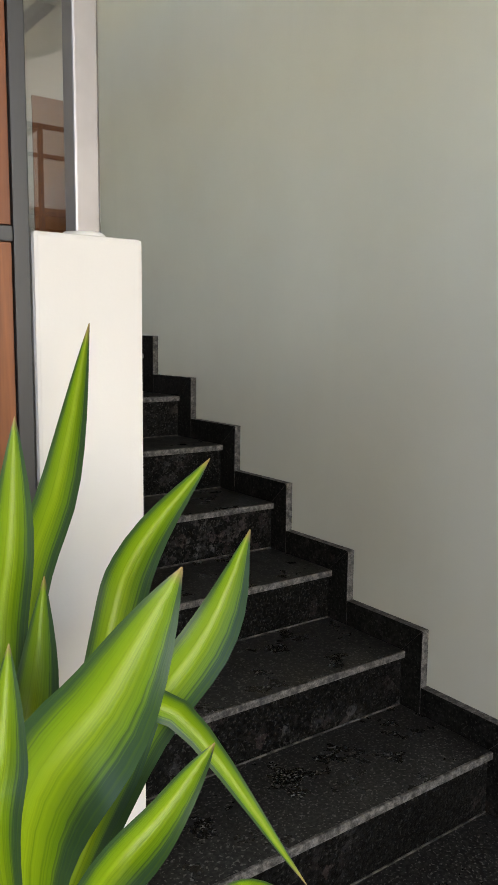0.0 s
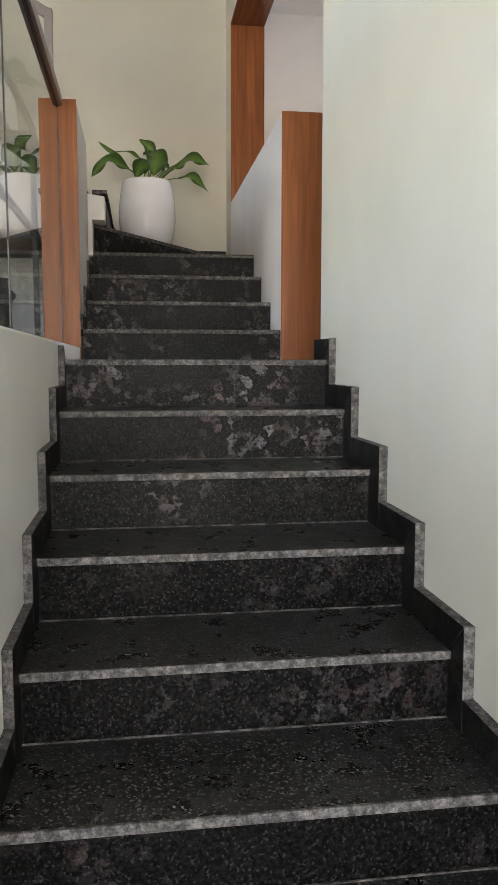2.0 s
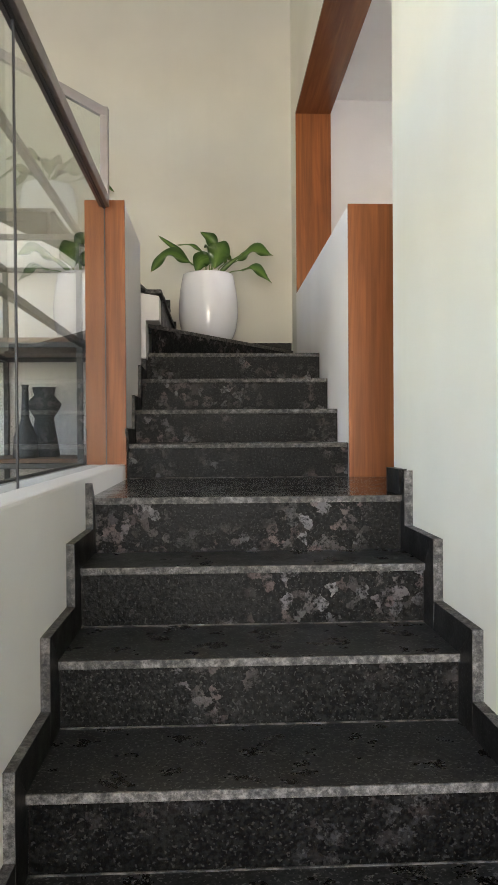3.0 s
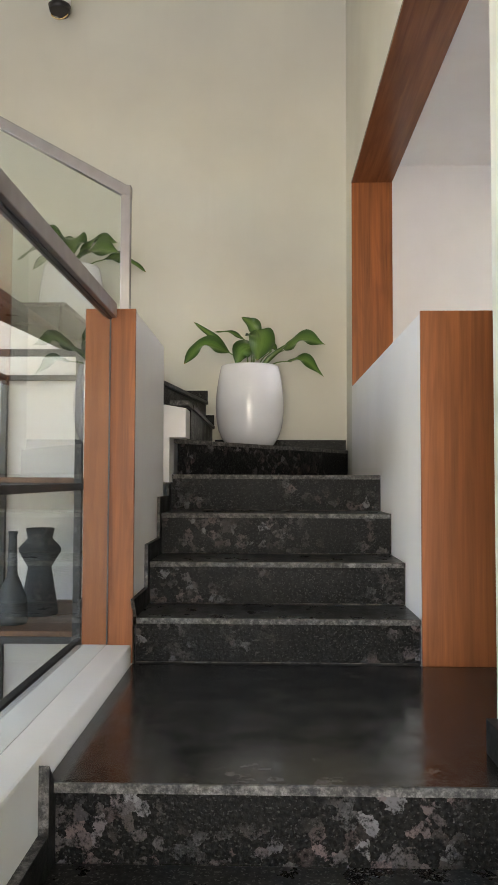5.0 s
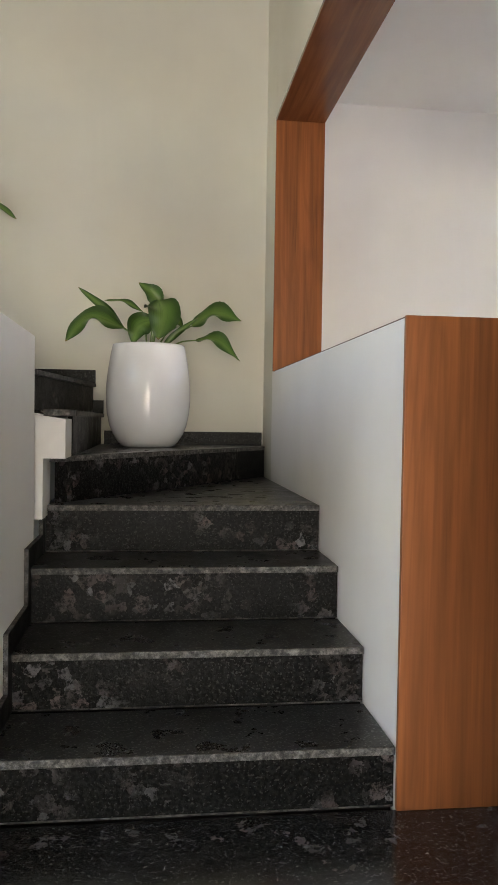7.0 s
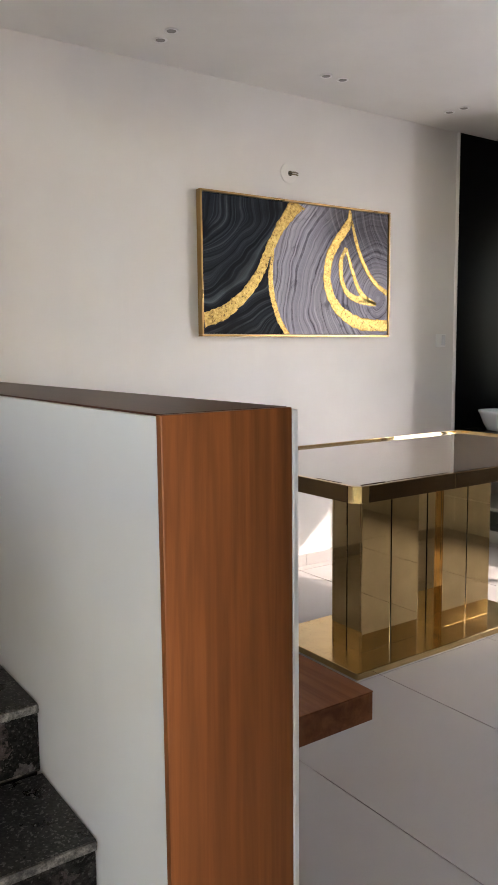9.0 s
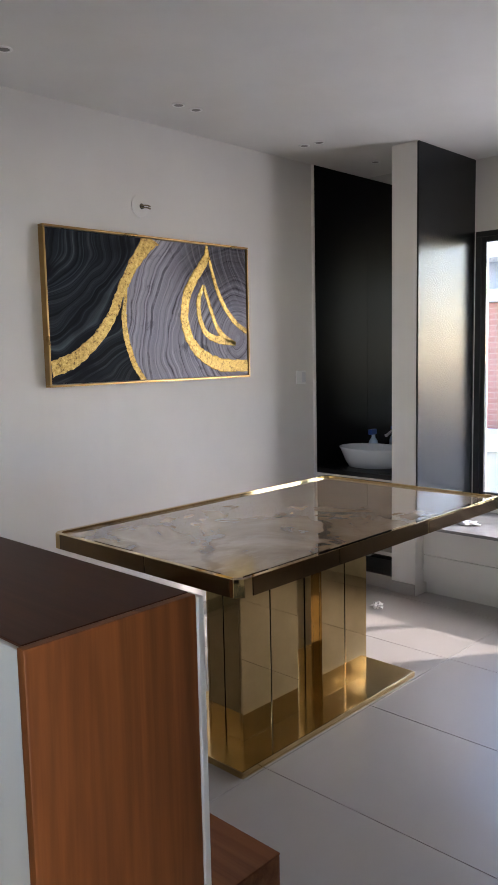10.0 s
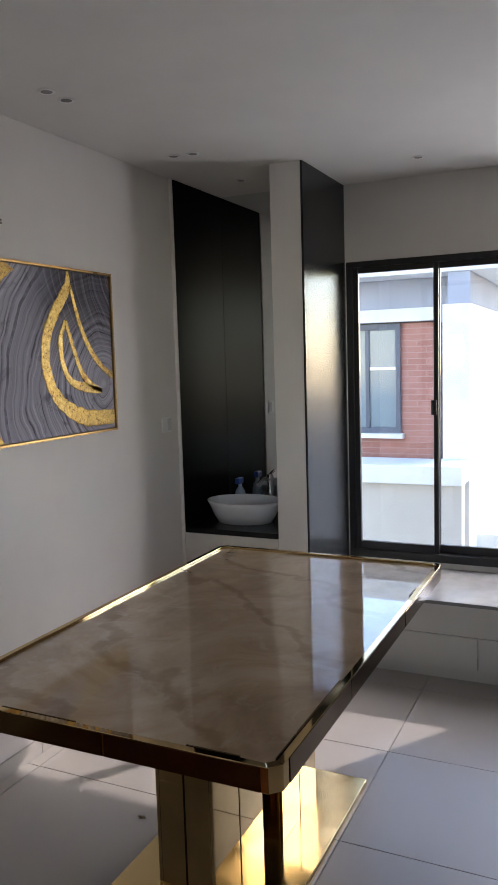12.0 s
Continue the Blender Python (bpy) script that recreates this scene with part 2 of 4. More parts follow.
# floor tile: warm grey porcelain with faint clouding and scratches
ft = mat("grey_porcelain", (0.40, 0.37, 0.345), 0.33)
fi = ft.node_tree.nodes.new("ShaderNodeObjectInfo")
fc = ramp(ft, noise_tex(ft, coords(ft), 1.2, 3, 0.5), [(0.25, (0.37, 0.342, 0.318)), (0.75, (0.43, 0.400, 0.374))])
fc = mix(ft, ramp(ft, fi.outputs["Random"], [(0, grey(0)), (1, grey(0.25))]), fc, (0.36, 0.335, 0.315))
fine_grain = noise_tex(ft, coords(ft), 240, 2)
fc = mix(ft, ramp(ft, fine_grain, [(0.4, grey(0)), (0.7, grey(0.2))]), fc, (0.33, 0.305, 0.285))
join(ft, fc, bsdf(ft).inputs["Base Color"])
bump(ft, fine_grain, 0.02, 0.001)
M["tile"] = ft

# polished onyx table top: beige with brown veins
mb = mat("polished_onyx", (0.45, 0.33, 0.23), 0.03, spec=0.65)
mv = coords(mb, (1, 1, 1), (0, 0, 0.7))
base_c = ramp(mb, noise_tex(mb, mv, 2.6, 6, 0.62, 1.2), [(0.25, (0.28, 0.185, 0.112)), (0.5, (0.42, 0.30, 0.195)), (0.72, (0.53, 0.41, 0.295))])
wv = node(mb, "ShaderNodeTexWave", Scale=0.8, Distortion=7.0, Detail=6.0, Detail_Scale=2.2)
join(mb, mv, wv.inputs["Vector"])
vein = ramp(mb, wv.outputs["Fac"], [(0.0, grey(0.42)), (0.06, grey(0.0))])
base_c = mix(mb, vein, base_c, (0.20, 0.105, 0.05))
pale = ramp(mb, noise_tex(mb, mv, 5, 5, 0.6, 2.0), [(0.56, grey(0)), (0.72, grey(0.6))])
base_c = mix(mb, pale, base_c, (0.48, 0.385, 0.28))
join(mb, base_c, bsdf(mb).inputs["Base Color"])
bsdf(mb).inputs["Coat Weight"].default_value = 0.7
bsdf(mb).inputs["Coat Roughness"].default_value = 0.012
M["onyx"] = mb

# canvas: dark swirled paint on one side, lilac grey on the other
cvs = mat("poured_paint_canvas", (0.2, 0.2, 0.22), 0.5, spec=0.06)


def swirl_nodes(m):
    v = coords(m)
    centre = node(m, "ShaderNodeVectorMath")
    centre.operation = "SUBTRACT"
    centre.inputs[1].default_value = (1.42, 0.0, 0.30)
    join(m, v, centre.inputs[0])
    warp = node(m, "ShaderNodeTexNoise", Scale=2.2, Detail=3.0)
    join(m, v, warp.inputs["Vector"])
    add = node(m, "ShaderNodeVectorMath")
    add.operation = "MULTIPLY_ADD"
    join(m, warp.outputs["Color"], add.inputs[0])
    add.inputs[1].default_value = (0.16, 0.0, 0.16)
    join(m, centre.outputs[0], add.inputs[2])
    warp2 = node(m, "ShaderNodeTexNoise", Scale=11.0, Detail=4.0)
    join(m, v, warp2.inputs["Vector"])
    add2 = node(m, "ShaderNodeVectorMath")
    add2.operation = "MULTIPLY_ADD"
    join(m, warp2.outputs["Color"], add2.inputs[0])
    add2.inputs[1].default_value = (0.010, 0.0, 0.010)
    join(m, add.outputs[0], add2.inputs[2])
    length = node(m, "ShaderNodeVectorMath")
    length.operation = "LENGTH"
    join(m, add2.outputs[0], length.inputs[0])
    radius = length.outputs["Value"]
    scaled = node(m, "ShaderNodeMath")
    scaled.operation = "MULTIPLY"
    scaled.inputs[1].default_value = 12.0
    join(m, radius, scaled.inputs[0])
    rings = node(m, "ShaderNodeTexNoise", Scale=4.0, Detail=6.0, Roughness=0.62)
    rings.noise_dimensions = "1D"
    join(m, scaled.outputs[0], rings.inputs["W"])
    return v, rings.outputs["Fac"]


sv, sring = swirl_nodes(cvs)
lilac = ramp(cvs, sring, [(0.28, (0.06, 0.054, 0.072)), (0.38, (0.21, 0.195, 0.235)), (0.50, (0.36, 0.35, 0.41)), (0.70, (0.54, 0.525, 0.60))])
drift = noise_tex(cvs, sv, 6, 5, 0.6, 1.5)
lilac = mix(cvs, ramp(cvs, drift, [(0.46, grey(0)), (0.62, grey(0.55))]), lilac, (0.36, 0.35, 0.42))
lilac = mix(cvs, ramp(cvs, drift, [(0.30, grey(0.6)), (0.42, grey(0))]), lilac, (0.06, 0.056, 0.075))


def ring_streaks(m, v, cx, cz, amount, freq):
    """Fine paint streaks in warped rings round a point of the canvas."""
    warp = node(m, "ShaderNodeTexNoise", Scale=2.6, Detail=1.5, Roughness=0.5)
    join(m, v, warp.inputs["Vector"])
    add = node(m, "ShaderNodeVectorMath")
    add.operation = "MULTIPLY_ADD"
    join(m, warp.outputs["Color"], add.inputs[0])
    add.inputs[1].default_value = (amount, 0.0, amount)
    join(m, v, add.inputs[2])
    dist = node(m, "ShaderNodeVectorMath")
    dist.operation = "DISTANCE"
    join(m, add.outputs[0], dist.inputs[0])
    dist.inputs[1].default_value = (cx, 0.0, cz)
    times = node(m, "ShaderNodeMath")
    times.operation = "MULTIPLY"
    times.inputs[1].default_value = freq
    join(m, dist.outputs["Value"], times.inputs[0])
    streak = node(m, "ShaderNodeTexNoise", Scale=1.0, Detail=7.0, Roughness=0.72)
    streak.noise_dimensions = "1D"
    join(m, times.outputs[0], streak.inputs["W"])
    return streak.outputs["Fac"]


dark_rings = ring_streaks(cvs, sv, -0.02, 1.05, 0.34, 19.0)
ink = ramp(cvs, dark_rings, [(0.36, (0.009, 0.0105, 0.014)), (0.50, (0.019, 0.023, 0.030)), (0.60, (0.040, 0.050, 0.060)), (0.72, (0.085, 0.11, 0.12))])
patchy = ramp(cvs, noise_tex(cvs, sv, 2.6, 3, 0.5, 0.6), [(0.32, grey(0)), (0.50, grey(1))])
ink = mix(cvs, patchy, (0.010, 0.0105, 0.015), ink)
around = node(cvs, "ShaderNodeVectorMath")
around.operation = "DISTANCE"
join(cvs, sv, around.inputs[0])
around.inputs[1].default_value = (1.06, 0.0, 0.37)
side = ramp(cvs, around.outputs["Value"], [(0.575, grey(0)), (0.605, grey(1))])
upper = mix(cvs, side, lilac, ink)
sx = node(cvs, "ShaderNodeSeparateXYZ")
join(cvs, sv, sx.inputs[0])
shade_r = ramp(cvs, sx.outputs["X"], [(0.74, grey(0)), (0.98, grey(0.8))])
slate = ramp(cvs, ring_streaks(cvs, sv, 2.2, 1.1, 0.10, 42.0), [(0.40, (0.02, 0.019, 0.024)), (0.55, (0.06, 0.056, 0.068)), (0.68, (0.22, 0.21, 0.24))])
upper = mix(cvs, mix(cvs, 1.0, shade_r, ramp(cvs, sx.outputs["Z"], [(0.35, grey(0)), (0.62, grey(1))]), "MULTIPLY"), upper, slate)
join(cvs, upper, bsdf(cvs).inputs["Base Color"])
bump(cvs, noise_tex(cvs, sv, 220, 2), 0.15, 0.002)
M["canvas"] = cvs
gl = mat("gold_leaf", (0.60, 0.42, 0.13), 0.42, 0.55)
gv = coords(gl)
join(gl, ramp(gl, noise_tex(gl, gv, 70, 4, 0.7), [(0.34, (0.10, 0.055, 0.02)), (0.42, (0.42, 0.27, 0.07)), (0.55, (0.56, 0.38, 0.11)), (0.7, (0.70, 0.52, 0.20))]), bsdf(gl).inputs["Base Color"])
bump(gl, noise_tex(gl, gv, 120, 3), 0.4, 0.003)
M["gold"] = gl


def leaf_material(name, rim, centre, rib, rough):
    m = mat(name, centre, rough, spec=0.28)
    uv = m.node_tree.nodes.new("ShaderNodeUVMap")
    uv.uv_map = "across"
    s = m.node_tree.nodes.new("ShaderNodeSeparateXYZ")
    join(m, uv.outputs[0], s.inputs[0])
    mp = m.node_tree.nodes.new("ShaderNodeMapping")
    mp.inputs["Scale"].default_value = (34, 1.1, 1)
    join(m, uv.outputs[0], mp.inputs[0])
    st = noise_tex(m, mp.outputs[0], 1.0, 4, 0.6)
    wob = node(m, "ShaderNodeMath")
    wob.operation = "MULTIPLY_ADD"
    wob.inputs[1].default_value = 0.30
    join(m, st, wob.inputs[0])
    join(m, s.outputs["X"], wob.inputs[2])
    c = ramp(m, wob.outputs[0], [(0.22, rim), (0.30, tuple(x * 0.55 + y * 0.45 for x, y in zip(rim, centre))), (0.34, centre), (0.62, rib), (0.92, centre), (0.96, tuple(x * 0.55 + y * 0.45 for x, y in zip(rim, centre))), (1.0, rim)])
    c = mix(m, ramp(m, st, [(0.46, grey(0)), (0.66, grey(0.45))]), c, tuple(x * 0.5 for x in centre))
    tip = ramp(m, s.outputs["Y"], [(0.955, grey(0)), (0.99, grey(0.8))])
    c = mix(m, tip, c, (0.30, 0.19, 0.08))
    join(m, c, bsdf(m).inputs["Base Color"])
    bsdf(m).inputs["Subsurface Weight"].default_value = 0.0
    bump(m, st, 0.25, 0.002)
    return m


M["leaf_lime"] = leaf_material("variegated_leaf", (0.028, 0.070, 0.026), (0.125, 0.235, 0.008), (0.22, 0.33, 0.010), 0.36)
M["leaf_dark"] = leaf_material("dark_green_leaf", (0.028, 0.070, 0.014), (0.052, 0.115, 0.018), (0.11, 0.19, 0.045), 0.30)
M["stem"] = mat("green_stem", (0.10, 0.17, 0.04), 0.5)
M["cane"] = mat("brown_cane", (0.16, 0.12, 0.07), 0.8)


# ---- building helpers ----
def thing(name, label, category, loc=(0, 0, 0), group="", kind=""):
    ob = new(name)
    ob.empty_display_size = 0.05
    ob.location = loc
    bpy.context.view_layer.update()
    return tagged(ob, label, category, group, kind)


def mesh_of(name, bm, materials):
    me = bpy.data.meshes.new(name)
    bm.normal_update()
    bm.to_mesh(me)
    bm.free()
    for m in (materials if isinstance(materials, (list, tuple)) else [materials]):
        me.materials.append(m)
    return me


def part(name, bm, material, parent=None, label="", kind=""):
    """Links a bmesh built in world coordinates as one mesh object under a thing."""
    ob = new(name, mesh_of(name, bm, material))
    if parent is not None:
        base = Vector((0, 0, 0))
        p = parent
        while p is not None:
            base += p.location
            p = p.parent
        ob.data.transform(Matrix.Translation(-base))
        ob.parent = parent
    return tagged(ob, label, "", "", kind)


def box(lo, hi, bevel=0.0, bm=None, mats=None):
    """An axis-aligned box; mats maps a face direction ('+x', '-z', ...) to a material slot."""
    bm = bm or bmesh.new()
    (x0, y0, z0), (x1, y1, z1) = lo, hi
    vs = [bm.verts.new(p) for p in ((x0, y0, z0), (x1, y0, z0), (x1, y1, z0), (x0, y1, z0), (x0, y0, z1), (x1, y0, z1), (x1, y1, z1), (x0, y1, z1))]
    faces = {"-z": (3, 2, 1, 0), "+z": (4, 5, 6, 7), "-y": (0, 1, 5, 4), "+x": (1, 2, 6, 5), "+y": (2, 3, 7, 6), "-x": (3, 0, 4, 7)}
    made = []
    for key, idx in faces.items():
        f = bm.faces.new([vs[i] for i in idx])
        if mats:
            f.material_index = mats.get(key, 0)
        made.append(f)
    if bevel:
        bmesh.ops.bevel(bm, geom=list({e for f in made for e in f.edges}), offset=bevel, segments=2, affect="EDGES", profile=0.6)
    return bm


def prism(outline, axis, a, b, bevel=0.0, side_slot=0):
    """Extrudes a 2D outline along an axis (0: outline is y,z; 1: x,z; 2: x,y) from a to b."""
    bm = bmesh.new()

    def at(p, w):
        return ((w, p[0], p[1]), (p[0], w, p[1]), (p[0], p[1], w))[axis]
    lo = [bm.verts.new(at(p, a)) for p in outline]
    hi = [bm.verts.new(at(p, b)) for p in outline]
    bm.faces.new(lo)
    bm.faces.new(hi[::-1])
    n = len(outline)
    for i in range(n):
        f = bm.faces.new((lo[i], hi[i], hi[(i + 1) % n], lo[(i + 1) % n]))
        f.material_index = side_slot
    bmesh.ops.recalc_face_normals(bm, faces=bm.faces[:])
    if bevel:
        bmesh.ops.bevel(bm, geom=bm.edges[:], offset=bevel, segments=2, affect="EDGES", profile=0.6)
    return bm


def lathe(profile, centre, segments=40, smooth=True, stretch=(1, 1)):
    """Turns (radius, height) pairs round a vertical axis."""
    bm = bmesh.new()
    cx, cy, cz = centre
    rings = []
    for r, h in profile:
        ring = []
        for i in range(segments):
            a = 2 * math.pi * i / segments
            ring.append(bm.verts.new((cx + r * stretch[0] * math.cos(a), cy + r * stretch[1] * math.sin(a), cz + h)))
        rings.append(ring)
    for lo, hi in zip(rings, rings[1:]):
        for i in range(segments):
            f = bm.faces.new((lo[i], lo[(i + 1) % segments], hi[(i + 1) % segments], hi[i]))
            f.smooth = smooth
    for ring, flip in ((rings[0], True), (rings[-1], False)):
        if profile[0 if flip else -1][0] > 1e-4:
            bm.faces.new(ring[::-1] if flip else ring)
    return bm


def tube(points, radius, sides=8, taper=None):
    bm = bmesh.new()
    pts = [Vector(p) for p in points]
    rings = []
    for i, p in enumerate(pts):
        d = (pts[min(i + 1, len(pts) - 1)] - pts[max(i - 1, 0)]).normalized()
        ref = Vector((0, 0, 1)) if abs(d.z) < 0.9 else Vector((1, 0, 0))
        u = d.cross(ref).normalized()
        v = d.cross(u)
        r = radius if taper is None else radius + (taper - radius) * i / (len(pts) - 1)
        rings.append([bm.verts.new(p + r * (math.cos(a) * u + math.sin(a) * v)) for a in (2 * math.pi * k / sides for k in range(sides))])
    for lo, hi in zip(rings, rings[1:]):
        for k in range(sides):
            f = bm.faces.new((lo[k], lo[(k + 1) % sides], hi[(k + 1) % sides], hi[k]))
            f.smooth = True
    bm.faces.new(rings[0][::-1])
    bm.faces.new(rings[-1])
    bmesh.ops.recalc_face_normals(bm, faces=bm.faces[:])
    return bm


def spline(pts, n):
    """Points along a smooth curve through pts."""
    p = [Vector(q) for q in pts]
    p = [2 * p[0] - p[1]] + p + [2 * p[-1] - p[-2]]
    out = []
    spans = len(p) - 3
    for i in range(n + 1):
        t = min(i / n * spans, spans - 1e-6)
        k = int(t)
        t -= k
        a, b, c, d = p[k:k + 4]
        out.append(0.5 * (2 * b + (c - a) * t + (2 * a - 5 * b + 4 * c - d) * t * t + (3 * b - a - 3 * c + d) * t ** 3))
    return out


def leaf(path, width, facing, fold=0.25, narrow=0.35, wave=0.0, seed=0, belly=0.45):
    """A leaf blade along a curve: broad at the belly, pointed at the tip, folded along its rib, with a little thickness."""
    rnd = random.Random(seed)
    n = 16
    pts = spline(path, n)
    bm = bmesh.new()
    uv = bm.loops.layers.uv.new("across")
    rows, cols = [], 7
    ph = rnd.uniform(0, 6)
    for i, p in enumerate(pts):
        t = i / n
        d = (pts[min(i + 1, n)] - pts[max(i - 1, 0)]).normalized()
        f = Vector(facing) - d * d.dot(Vector(facing))
        f.normalize()
        s = d.cross(f)
        if t < belly:
            w = narrow + (1 - narrow) * math.sin(math.pi / 2 * t / belly)
        else:
            w = max(0.02, math.cos(math.pi / 2 * (t - belly) / (1 - belly)) ** 0.9)
        w *= width / 2
        row = []
        for j in range(cols):
            q = 2 * j / (cols - 1) - 1
            lift = abs(q) * fold * w * 2 + wave * w * math.sin(ph + 9 * t + (2 if q > 0 else 0)) * q * q
            row.append(bm.verts.new(p + s * q * w + f * lift))
        rows.append(row)
    for i in range(n):
        for j in range(cols - 1):
            face = bm.faces.new((rows[i][j], rows[i][j + 1], rows[i + 1][j + 1], rows[i + 1][j]))
            face.smooth = True
            for loop, (a, b) in zip(face.loops, ((j, i), (j + 1, i), (j + 1, i + 1), (j, i + 1))):
                loop[uv].uv = (a / (cols - 1), b / n)
    return bm


def structure(name, bm, material, label, category):
    return tagged(part(name, bm, material), label, category, kind="structure")


# ---- floors and ground ----
structure("ground", box((-60, -60, -0.6), (140, 80, -0.35)), mat("dry_ground", (0.22, 0.20, 0.17), 0.9), "dry bare ground outside the house", "ground")
structure("floor_hall", box((-3.5, -3.2, GROUND - 0.25), (XL + 1.1, 5.02, GROUND)), M["landing"], "polished black granite floor of the entrance hall", "floor")
structure("landing_slab", box((XL, 3.17, F - 0.35), (1.888, 4.22, F - 0.031)), M["dark"], "concrete slab under the stair landing", "slab")
landing = thing("landing_floor", "polished black granite landing between the two flights", "floor", kind="structure")
part("slab", box((XL + 0.002, 3.155, F - 0.02), (1.888, 4.2, F), 0.002), M["landing"], landing)
part("nosing", box((XL + 0.004, 3.148, F - 0.0195), (XR - 0.003, 3.158, F + 0.0006), 0.002), M["edge"], landing, "chipped pale granite edge")
structure("floor_slab_dining", box((1.888, -2.2, F - 0.35), (6.3, 7.0, F - 0.012)), M["grout"], "screed and joints under the dining tiles", "floor")

# ---- walls ----
structure("wall_stair_east", box((1.612, -3.2, GROUND - 0.2), (1.862, 3.36, TOP)), M["plaster"], "cream plastered wall beside the lower flight", "wall")
structure("wall_stair_lintel", box((1.612, 3.36, 4.026), (1.862, 6.372, TOP)), M["plaster"], "cream plaster above the wide opening to the dining room", "wall")
structure("wall_stair_corner", box((1.612, 6.374, F), (1.862, BACK, TOP)), M["plaster"], "cream plaster pier between opening and far wall", "wall")
structure("wall_north_stair", box((-3.5, BACK, GROUND), (1.862, BACK + 0.2, TOP)), M["plaster"], "tall cream plastered wall behind the plants", "wall")
structure("wall_north_dining", box((1.862, BACK, F - 0.3), (WX + 0.2, BACK + 0.2, CEIL + 0.2)), M["plaster_white"], "off-white plastered dining wall with the painting", "wall")
# unseen wall; its high opening is made up to go with the fill lamp
hall_w = bmesh.new()
for lo, hi in (((-3.7, -3.4, GROUND), (-3.5, 6.9, 2.0)), ((-3.7, -3.4, 4.8), (-3.5, 6.9, TOP)), ((-3.7, -3.4, 2.0), (-3.5, -0.5, 4.8)), ((-3.7, 2.9, 2.0), (-3.5, 6.9, 4.8))):
    box(lo, hi, bm=hall_w)
structure("wall_west_hall", hall_w, M["plaster"], "cream plastered hall wall with a high opening added for light", "wall")
hall_s = bmesh.new()
for lo, hi in (((-3.5, -3.4, GROUND), (-1.8, -3.2, TOP)), ((1.58, -3.4, GROUND), (1.862, -3.2, TOP)), ((-1.8, -3.4, 3.4), (1.58, -3.2, TOP))):
    box(lo, hi, bm=hall_s)
structure("wall_south_hall", hall_s, M["plaster"], "cream plastered hall wall with the entrance opening", "wall")
structure("ceiling_hall", box((-3.7, -3.4, TOP), (1.862, 6.93, TOP + 0.2)), M["ceiling"], "white painted stairwell ceiling", "ceiling")

# dining room shell
structure("wall_south_dining", box((1.862, -2.2, F - 0.3), (WX + 0.2, -2.0, CEIL + 0.2)), M["plaster_white"], "off-white plastered dining wall", "wall")
dw = bmesh.new()
WIN_Y0, WIN_Y1, WIN_Z0, WIN_Z1 = 4.05, 5.905, 1.955, 3.80
for lo, hi in (((WX, -2.0, F), (WX + 0.2, WIN_Y0, CEIL)), ((WX, WIN_Y1, F), (WX + 0.2, BACK, CEIL)), ((WX, WIN_Y0, F), (WX + 0.2, WIN_Y1, WIN_Z0)), ((WX, WIN_Y0, WIN_Z1), (WX + 0.2, WIN_Y1, CEIL))):
    box(lo, hi, bm=dw)
structure("wall_east_dining", dw, M["plaster_white"], "off-white plastered wall round the sliding window", "wall")
# unseen slab, added to keep the upper part of the sunbeam off the wall
structure("roof_overhang", box((WX + 0.2, -2.2, 3.86), (WX + 0.56, 7.0, 4.02), 0.004), M["plaster_white"], "unseen white slab added above the window to cut the sun", "overhang")
structure("ceiling_dining", box((1.862, -2.2, CEIL), (WX + 0.2, BACK + 0.2, CEIL + 0.2)), M["ceiling"], "smooth white dining ceiling", "ceiling")
structure("wall_pier", box((5.318, 5.925, F), (WX, 6.10, CEIL)), M["plaster_white"], "narrow white pier beside the washbasin niche", "wall")
bb = bmesh.new()
x = 1.9
while x < 5.3:
    box((x + 0.001, BACK - 0.012, F), (min(x + 0.69, 5.3) - 0.001, BACK, F + 0.075), 0.002, bb)
    x += 0.69
structure("baseboard", bb, M["tile"], "grey porcelain skirting along the painted wall", "baseboard")
structure("baseboard_pier", box((5.306, 5.925, F), (5.318, 6.10, F + 0.075), 0.002), M["tile"], "grey porcelain skirting on the pier", "baseboard")

# ---- balustrade walls ----
structure("parapet", box((0.412, 1.042, GROUND), (XL, 4.19, 1.545), 0.008), M["plaster_grey"], "white plastered parapet wall beside the lower flight", "parapet")
structure("wall_upper_inner", box((0.43, 4.206, GROUND), (XL, 4.972, 2.712), 0.004), M["plaster_white"], "white plastered low wall beside the upper flight", "wall")
for x0, x1 in ((0.428, 0.5170), (0.5198, 0.609)):
    structure("end_panel", box((x0, 4.190, 1.545 if x1 < 0.6 else F + 0.002, ), (x1, 4.206, 2.714), 0.0007), M["wood"], "orange teak panel on the end of the low wall", "panel")
structure("trim_panel_joint", box((0.5172, 4.1915, 1.55), (0.5196, 4.2055, 2.712)), M["steel"], "thin metal joint between two teak end panels", "trim")
half = thing("half_wall", "white plastered half wall clad in orange teak", "half wall", (1.745, 4.2, F), kind="structure")
part("wall", box((1.607, 4.206, F - 0.3), (1.888, 6.372, 2.702), 0.003), M["plaster_white"], half)
part("end_panel", box((1.605, 4.190, F), (1.8755, 4.206, 2.706), 0.0025), M["wood"], half, "orange teak veneer end panel")
part("end_trim", box((1.876, 4.187, F), (1.888, 4.207, 2.702), 0.003), M["plaster_white"], half, "white plaster edge strip")
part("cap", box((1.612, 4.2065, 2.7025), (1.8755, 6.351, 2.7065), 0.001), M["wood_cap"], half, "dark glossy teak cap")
frame_wood = thing("opening_lining", "orange teak lining of the wide wall opening", "lining", (1.737, 6.36, 2.71), kind="structure")
part("jamb", box((1.608, 6.352, 2.707), (1.864, 6.373, 4.004), 0.002), M["wood"], frame_wood)
